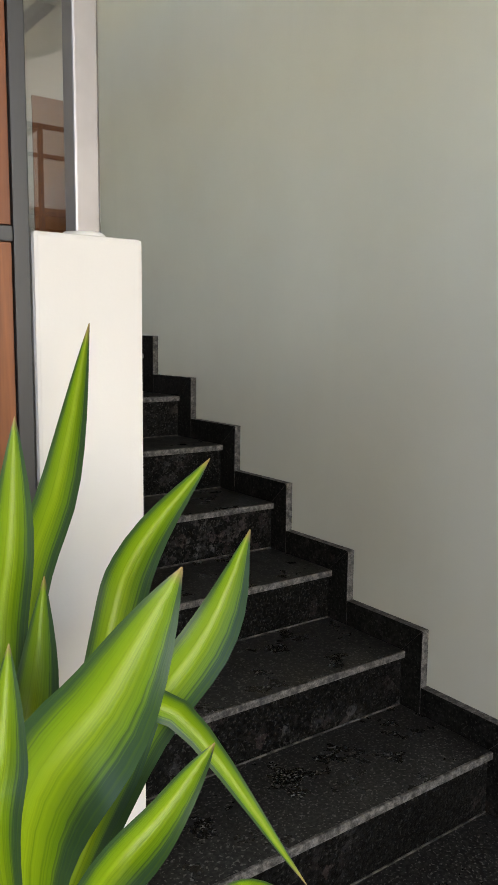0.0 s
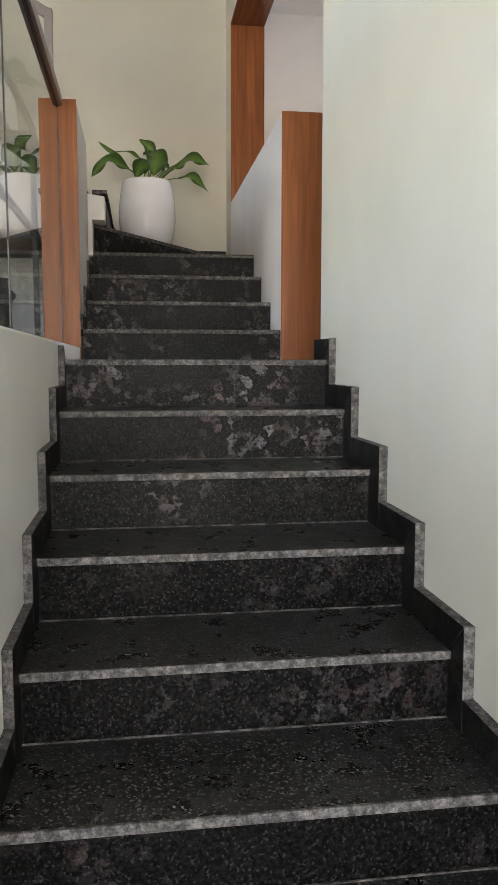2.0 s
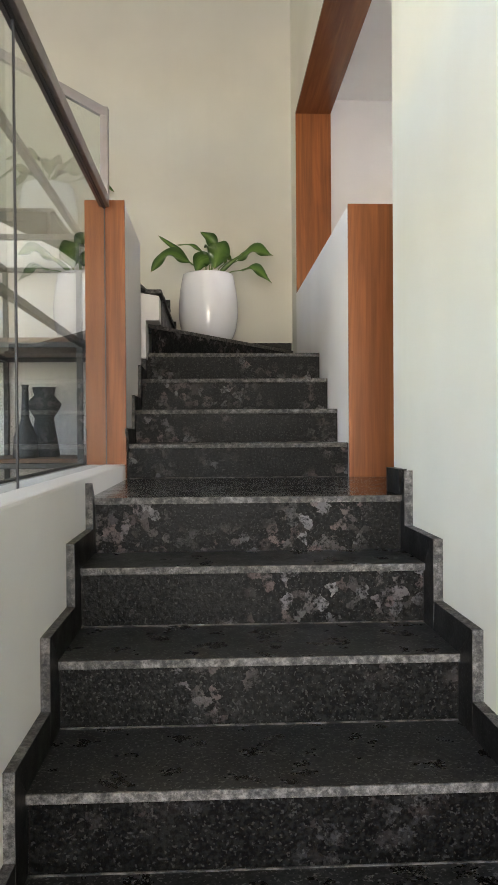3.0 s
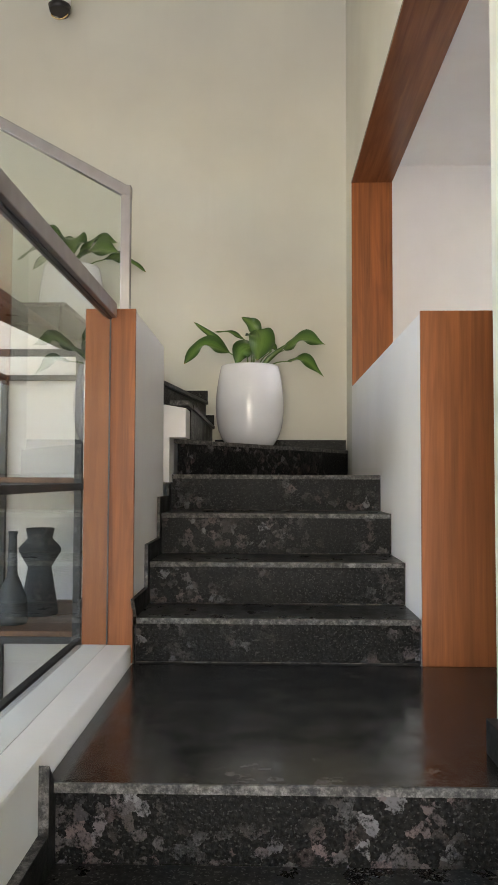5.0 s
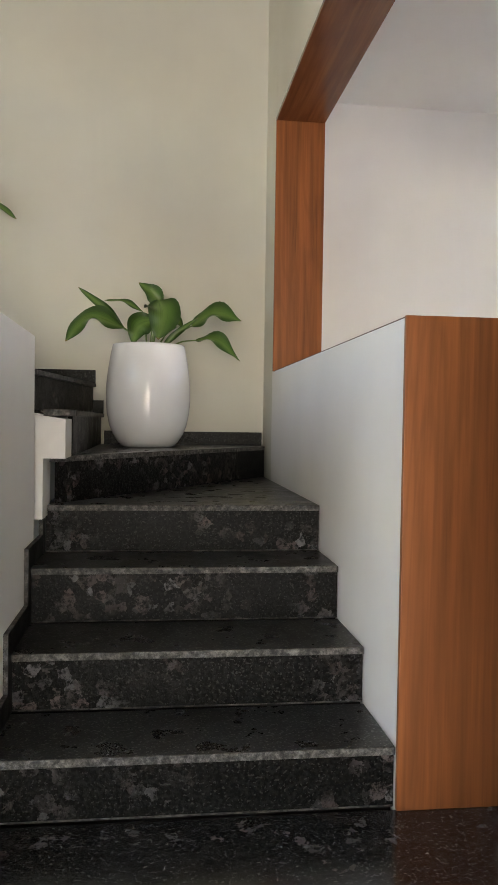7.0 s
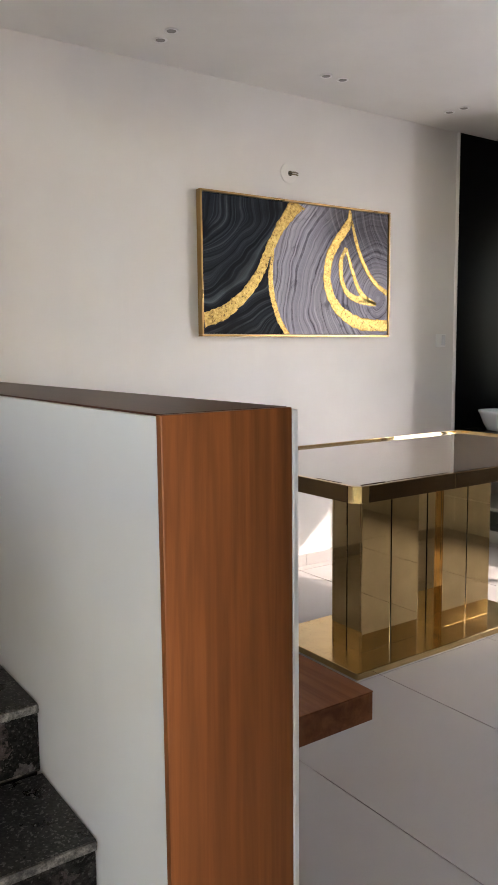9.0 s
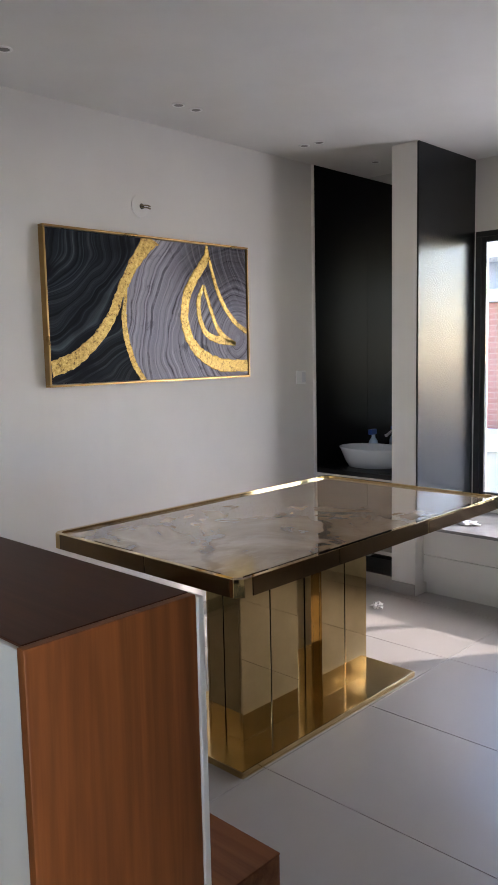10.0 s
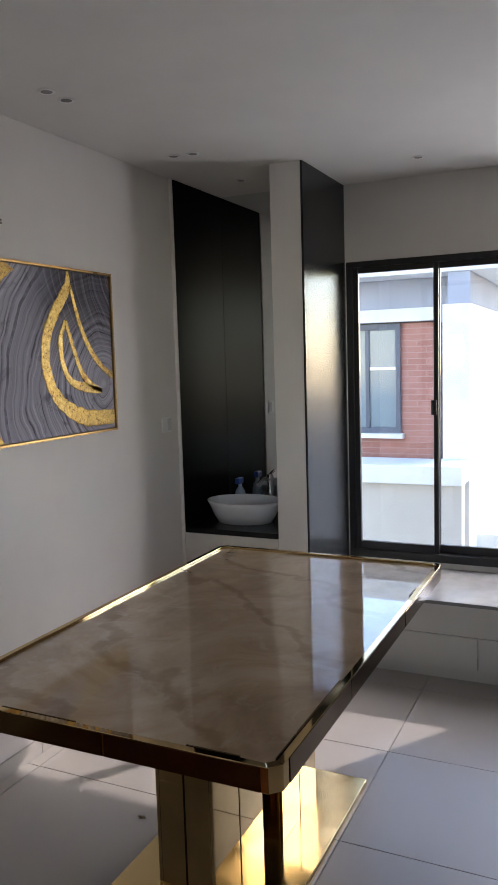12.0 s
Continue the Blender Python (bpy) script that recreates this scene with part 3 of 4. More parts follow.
part("soffit", box((1.608, 3.36, 4.004), (1.864, 6.373, 4.025), 0.002), M["wood_x"], frame_wood)

# ---- stairs ----
# front edge and height of each tread of the lower flight; the steps are a little uneven
NOSES = {-2: (0.36, GROUND), -1: (0.672, 0.143), 0: (0.988, 0.318), 1: (1.302, 0.485), 2: (1.624, 0.645), 3: (1.934, 0.809), 4: (2.257, 0.976), 5: (2.578, 1.141), 6: (2.886, 1.308), 7: (3.172, F)}


def stair_step(parent, z, y0, depth, rise, x0, x1, face="riser"):
    """One granite step: a riser slab and a tread slab with a rough pale front edge."""
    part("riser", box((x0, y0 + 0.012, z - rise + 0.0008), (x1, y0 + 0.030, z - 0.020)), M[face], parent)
    part("joint", box((x0 + 0.002, y0 + 0.0085, z - rise + 0.0006), (x1 - 0.002, y0 + 0.0118, z - rise + 0.0042)), M["joint"], parent, "pale grout line")
    t = part("tread", box((x0, y0 + 0.006, z - 0.020), (x1, y0 + depth + 0.028, z), 0.0015), M["tread"], parent)
    part("nosing", box((x0 + 0.001, y0 - 0.003, z - 0.0195), (x1 - 0.001, y0 + 0.0065, z + 0.0008), 0.003), M["edge"], t, "chipped pale granite edge")


def skirting(parent, levels, x0, x1, height=0.08):
    """Stepped granite skirting on a wall: an upright strip before each riser and a flat strip above each tread.
    levels: front edge and height of each tread, and where the upright strip before it stands."""
    for (y, z, f), (yn, zn, fn) in zip(levels, levels[1:]):
        part("upright_skirting", prism([(fn, z + 0.001), (yn + 0.012, z + 0.001), (yn + 0.012, zn), (fn, zn + height)], 0, x0, x1, side_slot=1), [M["skirt"], M["edge"]], parent)
        part("flat_skirting", prism([(y + 0.013, z + 0.001), (fn - 0.002, z + 0.001), (fn - 0.002, z + height), (f + 0.002, z + height), (y + 0.012, z + 0.001)], 0, x0, x1, side_slot=1), [M["skirt"], M["edge"]], parent)


lower = thing("lower_stair_flight", "flight of speckled black granite steps with pale chipped edges", "stairs", (1.1, 0.65, GROUND), kind="structure")
for k in range(-1, 7):
    (y, z), (yn, zn) = NOSES[k], NOSES[k + 1]
    stair_step(lower, z, y, yn - y, z - NOSES[k - 1][1], XL + 0.016, XR - 0.012, "riser" if k > 4 else "riser_clean_shaded")
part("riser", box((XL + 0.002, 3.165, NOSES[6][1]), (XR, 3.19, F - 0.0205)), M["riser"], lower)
core = [(NOSES[-1][0] + 0.032, GROUND), (3.164, GROUND)]
for k in range(6, -2, -1):
    core += [(min(NOSES[k + 1][0] + 0.031, 3.164), NOSES[k][1] - 0.033), (NOSES[k][0] + 0.031, NOSES[k][1] - 0.033)]
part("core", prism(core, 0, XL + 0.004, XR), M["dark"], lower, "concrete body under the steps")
SKIRT_FRONT = {k: 3.112 - 0.3125 * (7 - k) for k in range(-2, 8)}
right_skirt = [(*NOSES[k], SKIRT_FRONT[k]) for k in range(-2, 8)]
skirting(lower, right_skirt, XR - 0.019, 1.6125)
part("flat_skirting", box((XR - 0.019, 3.172 + 0.012, F), (1.6125, 3.36, F + 0.08)), [M["skirt"], M["edge"]], lower)
skirting(lower, right_skirt[3:-1] + [(3.172, F - 0.03, SKIRT_FRONT[7])], XL - 0.002, XL + 0.022)

upper = thing("upper_stair_flight", "short flight of black granite steps turning in winders", "stairs", (1.1, 4.2, F), kind="structure")
UP = [(4.205, 1.634), (4.507, 1.796), (4.832, 1.969), (5.135, 2.136)]
for i, (y, z) in enumerate(UP):
    yn = UP[i + 1][0] if i < 3 else 6.70
    stair_step(upper, z, y, yn - y - 0.03, z - (UP[i - 1][1] if i else F), XL + 0.012, 1.604)
skirting(upper, [(y, z, y - 0.05) for y, z in UP], XL + 0.001, XL + 0.014, 0.07)
Z5 = 2.305
W5 = [(0.63, 5.17), (1.604, 6.60), (1.604, BACK - 0.002), (0.63, BACK - 0.002)]
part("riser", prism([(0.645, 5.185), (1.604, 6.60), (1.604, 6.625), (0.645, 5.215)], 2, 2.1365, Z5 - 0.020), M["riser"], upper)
wt = part("tread", prism(W5, 2, Z5 - 0.020, Z5), M["tread"], upper)
part("nosing", prism([(0.632, 5.163), (1.604, 6.590), (1.604, 6.602), (0.628, 5.172)], 2, Z5 - 0.0195, Z5 + 0.0008), M["edge"], wt, "chipped pale granite edge")
part("flat_skirting", box((0.72, BACK - 0.014, Z5), (1.604, BACK, Z5 + 0.075)), [M["skirt"], M["edge"]], upper)
part("core", prism([(4.235, F - 0.2), (5.2, F - 0.2), (5.2, 2.10), (5.168, 2.10), (5.168, 1.93), (4.865, 1.93), (4.865, 1.76), (4.54, 1.76), (4.54, 1.60), (4.235, 1.60)], 0, XL + 0.002, 1.604), M["dark"], upper, "concrete body under the steps")

third = thing("third_stair_flight", "black granite steps climbing away behind the low wall", "stairs", (0.3, 6.0, 2.3), kind="structure")
T3 = [(0.715, 2.472), (0.47, 2.639), (0.30, 2.806), (0.08, 2.973), (-0.83, 3.140), (-1.14, 3.307), (-1.45, 3.474), (-1.76, 3.641)]
for i, (x, z) in enumerate(T3):
    xn = T3[i + 1][0] if i + 1 < len(T3) else -3.5
    lean = 0.20 if i == 1 else 0.0
    zb = T3[i - 1][1] if i else Z5
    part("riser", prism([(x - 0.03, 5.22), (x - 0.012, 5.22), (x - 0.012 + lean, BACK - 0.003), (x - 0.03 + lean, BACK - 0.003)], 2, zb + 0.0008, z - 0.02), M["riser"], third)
    t3 = part("tread", prism([(xn - 0.03, 5.215), (x - 0.006, 5.215), (x - 0.006 + lean, BACK - 0.003), (xn - 0.03, BACK - 0.003)], 2, z - 0.02, z, 0.0), M["tread"], third)
    part("nosing", prism([(x - 0.0065, 5.213), (x + 0.003, 5.213), (x + 0.003 + lean, BACK - 0.004), (x - 0.0065 + lean, BACK - 0.004)], 2, z - 0.0195, z + 0.0008), M["edge"], t3, "chipped pale granite edge")
    part("flat_skirting", box((xn + 0.02, BACK - 0.014, z + 0.0005), (x + lean, BACK, z + 0.075)), [M["skirt"], M["edge"]], third)
part("stringer", prism([(0.626, 2.10), (0.626, Z5 + 0.001), (0.70, Z5 + 0.001), (0.70, 2.44), (0.45, 2.48), (0.14, 2.70), (-1.9, 3.66), (-1.9, 3.3), (-3.49, 3.3), (-3.49, GROUND), (0.428, GROUND), (0.428, 2.10)], 1, 5.02, 5.212), M["plaster_white"], third, "cream plastered stringer wall")
part("tread_return", box((0.63, 4.995, 2.450), (0.716, 5.2125, 2.472), 0.002), M["edge"], third)

# ---- left balustrade: post, handrail, glass ----
rail = thing("glass_balustrade", "frameless glass balustrade with a square steel handrail", "balustrade", (0.5, 1.05, 1.545))
part("post", box((0.496, 1.07, 1.545), (0.541, 1.115, 2.735), 0.004), M["steel"], rail, "brushed steel post")
foot = tube([(0.518, 1.092, 1.540), (0.518, 1.092, 1.553)], 0.044, 12, 0.034)
part("mortar_collar", foot, M["plaster_white"], rail, "rough white mortar at the post foot")
part("handrail", box((0.494, 1.07, 2.682), (0.543, 4.19, 2.732), 0.004), M["steel"], rail)
part("rail_slot", box((0.510, 1.12, 2.676), (0.527, 4.19, 2.6825)), M["black_metal"], rail, "dark slot under the handrail")
for y0, y1 in ((1.12, 2.638), (2.642, 4.186)):
    part("glass_panel", box((0.5155, y0, 1.546), (0.5215, y1, 2.680)), M["glass"], rail).visible_shadow = False

for y0, y1 in ((2.634, 2.646), (4.183, 4.1895)):
    part("edge_seal", box((0.5138, y0, 1.5465), (0.5232, y1, 2.6755)), M["black_metal"], rail, "dark rubber seal")

rail2 = thing("sloping_balustrade", "glass balustrade with a steel rail rising along the third flight", "balustrade", (0.4, 5.17, 2.5))
part("post", box((0.367, 5.147, 2.46), (0.412, 5.193, 3.50), 0.003), M["steel"], rail2)
part("handrail", prism([(0.414, 3.528), (0.392, 3.530), (-1.9, 4.80), (-1.9, 4.742), (0.365, 3.485), (0.414, 3.470)], 1, 5.145, 5.195, 0.003), M["steel"], rail2)
part("glass_panel", prism([(0.364, 2.62), (0.364, 3.484), (-1.88, 4.73), (-1.88, 3.62), (0.14, 2.66)], 1, 5.165, 5.175), M["glass"], rail2).visible_shadow = False

# ---- display shelf and metal screen beyond the glass ----
shelf = thing("display_shelf", "deep black metal display shelf with dark wood boards", "shelf", (-0.4, 4.6, GROUND))
LEVELS = (0.35, 0.95, 1.525, 2.075, 2.562)
SXS, SYF, SYB = (0.372, -0.145, -0.66, -1.2), 4.28, 4.985
for px in SXS:
    for py in (SYF, SYB):
        part("upright", box((px, py, GROUND), (px + 0.026, py + 0.026, 2.588), 0.002), M["black_metal"], shelf)
    for zz in LEVELS:
        part("crossbar", box((px + 0.001, SYF + 0.0265, zz), (px + 0.025, SYB - 0.0005, zz + 0.025), 0.002), M["black_metal"], shelf)
for zz in LEVELS:
    for py in (SYF, SYB):
        for xa, xb in zip(SXS[1:], SXS):
            part("rail", box((xa + 0.0265, py + 0.001, zz), (xb - 0.0005, py + 0.025, zz + 0.025), 0.002), M["black_metal"], shelf)
    if zz < 2.4:
        part("board", box((-1.18, SYF + 0.004, zz + 0.0255), (0.394, SYB + 0.02, zz + 0.045), 0.002), M["wood_dark"], shelf)
screen = thing("metal_screen", "black metal screen frame with orange teak end panels", "screen", (0.3, 2.6, GROUND))
for px in (0.10, 0.384):
    part("upright", box((px, 1.05, GROUND), (px + 0.026, 1.076, 2.588), 0.002), M["black_metal"], screen)
for zz in LEVELS[2:]:
    part("rail", box((0.385, 1.0765, zz), (0.409, SYF - 0.0005, zz + 0.024), 0.002), M["black_metal"], screen)
for zz in LEVELS:
    part("crossbar", box((0.1265, 1.051, zz), (0.3835, 1.075, zz + 0.024), 0.002), M["black_metal"], screen)
for z0, z1 in ((0.376, 0.949), (0.976, 1.524), (1.551, 2.074), (2.101, 2.561)):
    part("end_panel", box((0.128, 1.056, z0), (0.382, 1.070, z1), 0.001), M["wood"], screen, "orange teak end panel")

BOARD = 1.525 + 0.045
vase = thing("vase", "dark grey angular ceramic vase on the shelf", "vase", (0.150, 4.63, BOARD))
part("body", lathe([(0.072, 0.0), (0.076, 0.01), (0.046, 0.19), (0.082, 0.252), (0.084, 0.266), (0.049, 0.305), (0.057, 0.345), (0.052, 0.345), (0.043, 0.305), (0.0, 0.29)], (0.150, 4.63, BOARD), 36), M["vase"], vase)
vase2 = thing("bottle_vase", "dark grey bottle-shaped ceramic vase on the shelf", "vase", (0.105, 4.43, BOARD))
part("body", lathe([(0.056, 0.0), (0.060, 0.012), (0.054, 0.10), (0.019, 0.185), (0.015, 0.33), (0.019, 0.345), (0.012, 0.345), (0.0, 0.33)], (0.105, 4.43, BOARD), 32), M["vase"], vase2)


# ---- plants ----
def planter(name, label, loc, seed, leaves):
    x, y, z = loc
    t = thing(name, label, "potted plant", loc, "white planters on the stairs")
    prof = [(0.112, 0.0), (0.130, 0.006), (0.150, 0.025), (0.176, 0.065), (0.194, 0.11), (0.206, 0.17), (0.212, 0.24), (0.210, 0.31), (0.203, 0.38), (0.192, 0.45), (0.182, 0.500), (0.179, 0.511), (0.173, 0.514), (0.168, 0.508), (0.166, 0.44), (0.0, 0.44)]
    pot = part("pot", lathe(prof, loc, 56), M["ceramic"], t, "white glazed ceramic pot")
    part("soil", lathe([(0.150, 0.441), (0.12, 0.452), (0.0, 0.458)], loc, 24), M["soil"], pot)
    for i, (b, m_, tip, width) in enumerate(leaves):
        # stalk from the soil to the blade's base, then the blade outward; offsets from the pot's mouth
        b, m_, tip = (Vector((x, y, z + 0.45)) + Vector(p) for p in (b, m_, tip))
        root = Vector((x + (b.x - x) * 0.15, y + (b.y - y) * 0.15, z + 0.44))
        mid = root.lerp(b, 0.55) + Vector((0, 0, 0.03))
        part("stalk", tube(spline([root, mid, b], 8), 0.0052, 6, 0.0034), M["stem"], t)
        d = (tip - b).normalized()
        up = Vector((0.05, -0.70, 0.70)) if abs(d.z) < 0.6 else Vector((0.2, -1, 0.1))
        part("leaf", leaf([b, m_, tip], width, up, 0.16, 0.16, 0.42, seed + i, 0.40), M["leaf_dark"], t)
    return t


PL = [
    ((-0.128, -0.06, 0.142), (-0.29, -0.10, 0.180), (-0.400, -0.12, 0.060), 0.120),
    ((-0.128, 0.00, 0.150), (-0.24, 0.00, 0.255), (-0.355, 0.00, 0.345), 0.050),
    ((-0.032, 0.03, 0.235), (-0.13, 0.04, 0.285), (-0.230, 0.05, 0.290), 0.036),
    ((0.062, 0.03, 0.255), (0.015, 0.03, 0.330), (-0.055, 0.03, 0.382), 0.085),
    ((0.050, -0.02, 0.285), (0.065, -0.10, 0.205), (0.045, -0.13, 0.080), 0.190),
    ((0.020, -0.04, 0.185), (-0.055, -0.07, 0.150), (-0.080, -0.09, 0.060), 0.125),
    ((0.215, -0.02, 0.165), (0.33, -0.04, 0.225), (0.466, -0.06, 0.190), 0.125),
    ((0.235, -0.03, 0.092), (0.34, -0.06, 0.090), (0.456, -0.08, -0.015), 0.085),
    ((0.060, -0.03, 0.050), (0.14, -0.04, 0.125), (0.245, -0.05, 0.205), 0.035),
    ((0.120, 0.02, 0.150), (0.14, 0.00, 0.185), (0.170, -0.02, 0.150), 0.060),
]
plant1 = planter("potted_plant", "peace lily in a white glazed pot on the winder step", (0.965, 6.30, Z5), 10, PL)
PL2 = [
    ((-0.050, 0.000, 0.255), (-0.182, 0.015, 0.304), (-0.313, 0.029, 0.268), 0.100),
    ((-0.090, -0.030, 0.130), (-0.219, -0.044, 0.171), (-0.347, -0.057, 0.097), 0.080),
    ((-0.050, -0.040, 0.100), (-0.131, -0.098, 0.118), (-0.212, -0.155, 0.007), 0.090),
    ((0.020, -0.030, 0.250), (0.038, -0.115, 0.203), (0.057, -0.201, 0.086), 0.170),
    ((0.030, -0.030, 0.110), (0.184, -0.087, 0.149), (0.338, -0.143, 0.119), 0.180),
    ((0.050, 0.020, 0.180), (0.172, 0.020, 0.249), (0.293, 0.020, 0.232), 0.110),
    ((0.200, 0.020, 0.120), (0.338, 0.034, 0.126), (0.477, 0.048, 0.046), 0.100),
]
plant2 = planter("potted_plant", "broad-leaved plant in a white pot behind the sloping glass", (-0.20, 6.45, 2.973), 40, PL2)

dracaena = thing("dracaena", "dracaena with lime-striped green leaves on the hall floor", "potted plant", (0.22, 0.70, GROUND))
dp = part("pot", lathe([(0.13, 0.0), (0.14, 0.01), (0.165, 0.28), (0.175, 0.30), (0.165, 0.305), (0.155, 0.27), (0.0, 0.265)], (0.22, 0.70, GROUND), 40), M["ceramic"], dracaena, "white glazed pot")
part("soil", lathe([(0.154, 0.266), (0.1, 0.276), (0.0, 0.28)], (0.22, 0.70, GROUND), 20), M["soil"], dp)
CROWN = Vector((0.245, 0.69, 0.56))
part("cane", tube(spline([(0.22, 0.70, GROUND + 0.26), (0.225, 0.695, 0.4), CROWN], 8), 0.020, 10, 0.016), M["cane"], dracaena)
TO_EYE = Vector((-0.30, -0.88, 0.36))
BLADES = [
    ((0.328, 0.898, 0.961), (0.38, 0.871, 1.177), (0.407, 0.826, 1.398), 0.062, 0.30),
    ((0.263, 0.792, 0.94), (0.286, 0.806, 1.122), (0.299, 0.822, 1.276), 0.062, 0.25),
    ((0.417, 0.805, 0.938), (0.471, 0.812, 1.069), (0.576, 0.784, 1.203), 0.068, 0.35),
    ((0.238, 0.62, 0.846), (0.328, 0.602, 0.975), (0.422, 0.606, 1.108), 0.125, 0.15),
    ((0.411, 0.727, 0.821), (0.536, 0.723, 0.963), (0.611, 0.729, 1.102), 0.080, 0.25),
    ((0.369, 0.692, 0.797), (0.445, 0.678, 0.893), (0.595, 0.565, 0.641), 0.046, 0.20),
    ((0.31, 0.601, 0.745), (0.388, 0.593, 0.811), (0.465, 0.598, 0.875), 0.062, 0.25),
    ((0.243, 0.716, 0.769), (0.285, 0.737, 0.926), (0.316, 0.776, 1.071), 0.066, 0.25),
    ((0.283, 0.734, 0.679), (0.36, 0.726, 0.742), (0.441, 0.725, 0.862), 0.060, 0.25),
    ((0.184, 0.586, 0.854), (0.204, 0.611, 0.942), (0.223, 0.64, 1.047), 0.056, 0.25),
    ((0.41, 0.577, 0.661), (0.497, 0.579, 0.674), (0.59, 0.564, 0.618), 0.030, 0.20),
    ((0.189, 0.707, 0.853), (0.189, 0.757, 1.008), (0.203, 0.811, 1.168), 0.056, 0.25),
]
for i, (b, m_, tip, w, fold) in enumerate(BLADES):
    part("leaf", leaf([CROWN, Vector(b), Vector(m_), Vector(tip)], w, TO_EYE, fold + 0.12, 0.30, 0.34, 70 + i, 0.50), M["leaf_lime"], dracaena)

# ---- wall lamp high on the far wall ----
lampx, lampz = -0.36, 5.37
wall_lamp = thing("wall_lamp", "white and black round wall lamp with a brass ring", "wall lamp", (lampx, BACK, lampz))
part("backplate", tube([(lampx, BACK, lampz), (lampx, BACK - 0.03, lampz)], 0.05, 24), M["black_metal"], wall_lamp)
part("shade", tube([(lampx, BACK - 0.09, lampz - 0.01), (lampx, BACK - 0.09, lampz + 0.12)], 0.075, 32), M["plastic_white"], wall_lamp, "white shade")
part("cup", tube([(lampx, BACK - 0.09, lampz - 0.05), (lampx, BACK - 0.09, lampz - 0.011)], 0.066, 32, 0.076), M["black_metal"], wall_lamp, "black cup")
part("ring", tube([(lampx + 0.062 * math.sin(a), BACK - 0.09, lampz - 0.04 - 0.062 * math.cos(a)) for a in (math.pi * (i / 10 - 1) * 0.75 + math.pi * 0.375 for i in range(11))], 0.006, 8), M["brass_soft"], wall_lamp, "brass ring")

# ---- dining table ----
TX0, TX1, TY0, TY1, TZ = 2.842, 4.652, 5.055, 6.118, 2.329
table = thing("dining_table", "polished onyx dining table with a mirror-brass rim and pedestal", "table", (3.72, 5.58, F))


def clipped(x0, y0, x1, y1, c):
    return [(x0 + c, y0), (x1 - c, y0), (x1, y0 + c), (x1, y1 - c), (x1 - c, y1), (x0 + c, y1), (x0, y1 - c), (x0, y0 + c)]


part("tabletop", prism(clipped(TX0 + 0.021, TY0 + 0.021, TX1 - 0.021, TY1 - 0.021, 0.022), 2, TZ - 0.034, TZ - 0.010), M["onyx"], table, "polished beige onyx top with brown veins")
# coloured near black for the shade under the top
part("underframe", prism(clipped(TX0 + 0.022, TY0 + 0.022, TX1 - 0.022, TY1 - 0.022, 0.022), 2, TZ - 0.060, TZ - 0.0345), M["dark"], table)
outer, inner = clipped(TX0, TY0, TX1, TY1, 0.026), clipped(TX0 + 0.020, TY0 + 0.020, TX1 - 0.020, TY1 - 0.020, 0.020)
for i in range(8):
    j = (i + 1) % 8
    part("rim", prism([outer[i], outer[j], inner[j], inner[i]], 2, TZ - 0.062, TZ, 0.0012), M["brass"], table, "mirror-brass edge strip" if i == 0 else "")
base = part("base_plate", box((3.07, 5.285, F), (4.262, 5.885, F + 0.028), 0.003), M["brass_soft"], table, "satin brass base plate")
ZB, ZT = F + 0.028, TZ - 0.0605
# two hollow posts clad in brass strips, with open space between them
for x0, x1 in ((3.238, 3.582), (3.746, 4.084)):
    xm, y0, ym, y1 = (x0 + x1) / 2, 5.440, 5.537, 5.634
    # near-black core, so the seams between the strips look shaded
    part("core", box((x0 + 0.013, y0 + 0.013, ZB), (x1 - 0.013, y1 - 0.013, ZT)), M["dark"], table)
    for a, b in ((x0, xm - 0.0035), (xm + 0.0035, x1)):
        part("front_panel", box((a, y0, ZB), (b, y0 + 0.012, ZT), 0.0015), M["brass"], table)
        part("back_panel", box((a, y1 - 0.012, ZB), (b, y1, ZT), 0.0015), M["brass"], table)
    for a, b in ((y0 + 0.0125, ym - 0.003), (ym + 0.003, y1 - 0.0125)):
        part("side_panel", box((x0, a, ZB), (x0 + 0.012, b, ZT), 0.0015), M["brass"], table)
        part("side_panel", box((x1 - 0.012, a, ZB), (x1, b, ZT), 0.0015), M["brass"], table)
# brown protective film still stuck to the rim, torn at its ends
for x0, x1 in ((2.905, 3.36), (3.366, 3.98), (3.99, 4.60)):
    part("rim_film", box((x0, TY0 - 0.0022, TZ - 0.061), (x1, TY0 - 0.0004, TZ - 0.0016 - 0.006 * (x0 > 3.9)), 0.0004), M["film"], table, "brown protective film")
for y0, y1 in ((5.10, 5.52), (5.526, 6.06)):
    part("rim_film", box((TX0 - 0.0022, y0, TZ - 0.061), (TX0 - 0.0004, y1, TZ - 0.0018), 0.0004), M["film"], table, "brown protective film")
for lo, hi in (((3.02, TY0 + 0.0215, TZ - 0.0095), (3.34, TY0 + 0.0270, TZ + 0.0012)), ((2.885, TY0 + 0.0215, TZ - 0.0095), (3.005, TY0 + 0.0255, TZ + 0.0022)), ((TX0 + 0.0215, 5.16, TZ - 0.0095), (TX0 + 0.0260, 5.30, TZ + 0.0012)), ((TX0 + 0.0215, 5.62, TZ - 0.0095), (TX0 + 0.0250, 5.86, TZ + 0.0010)), ((4.16, TY0 + 0.0215, TZ - 0.0095), (4.27, TY0 + 0.0265, TZ + 0.0016))):
    part("film_strip", box(lo, hi, 0.0008), M["film"], table, "torn dark protective film")

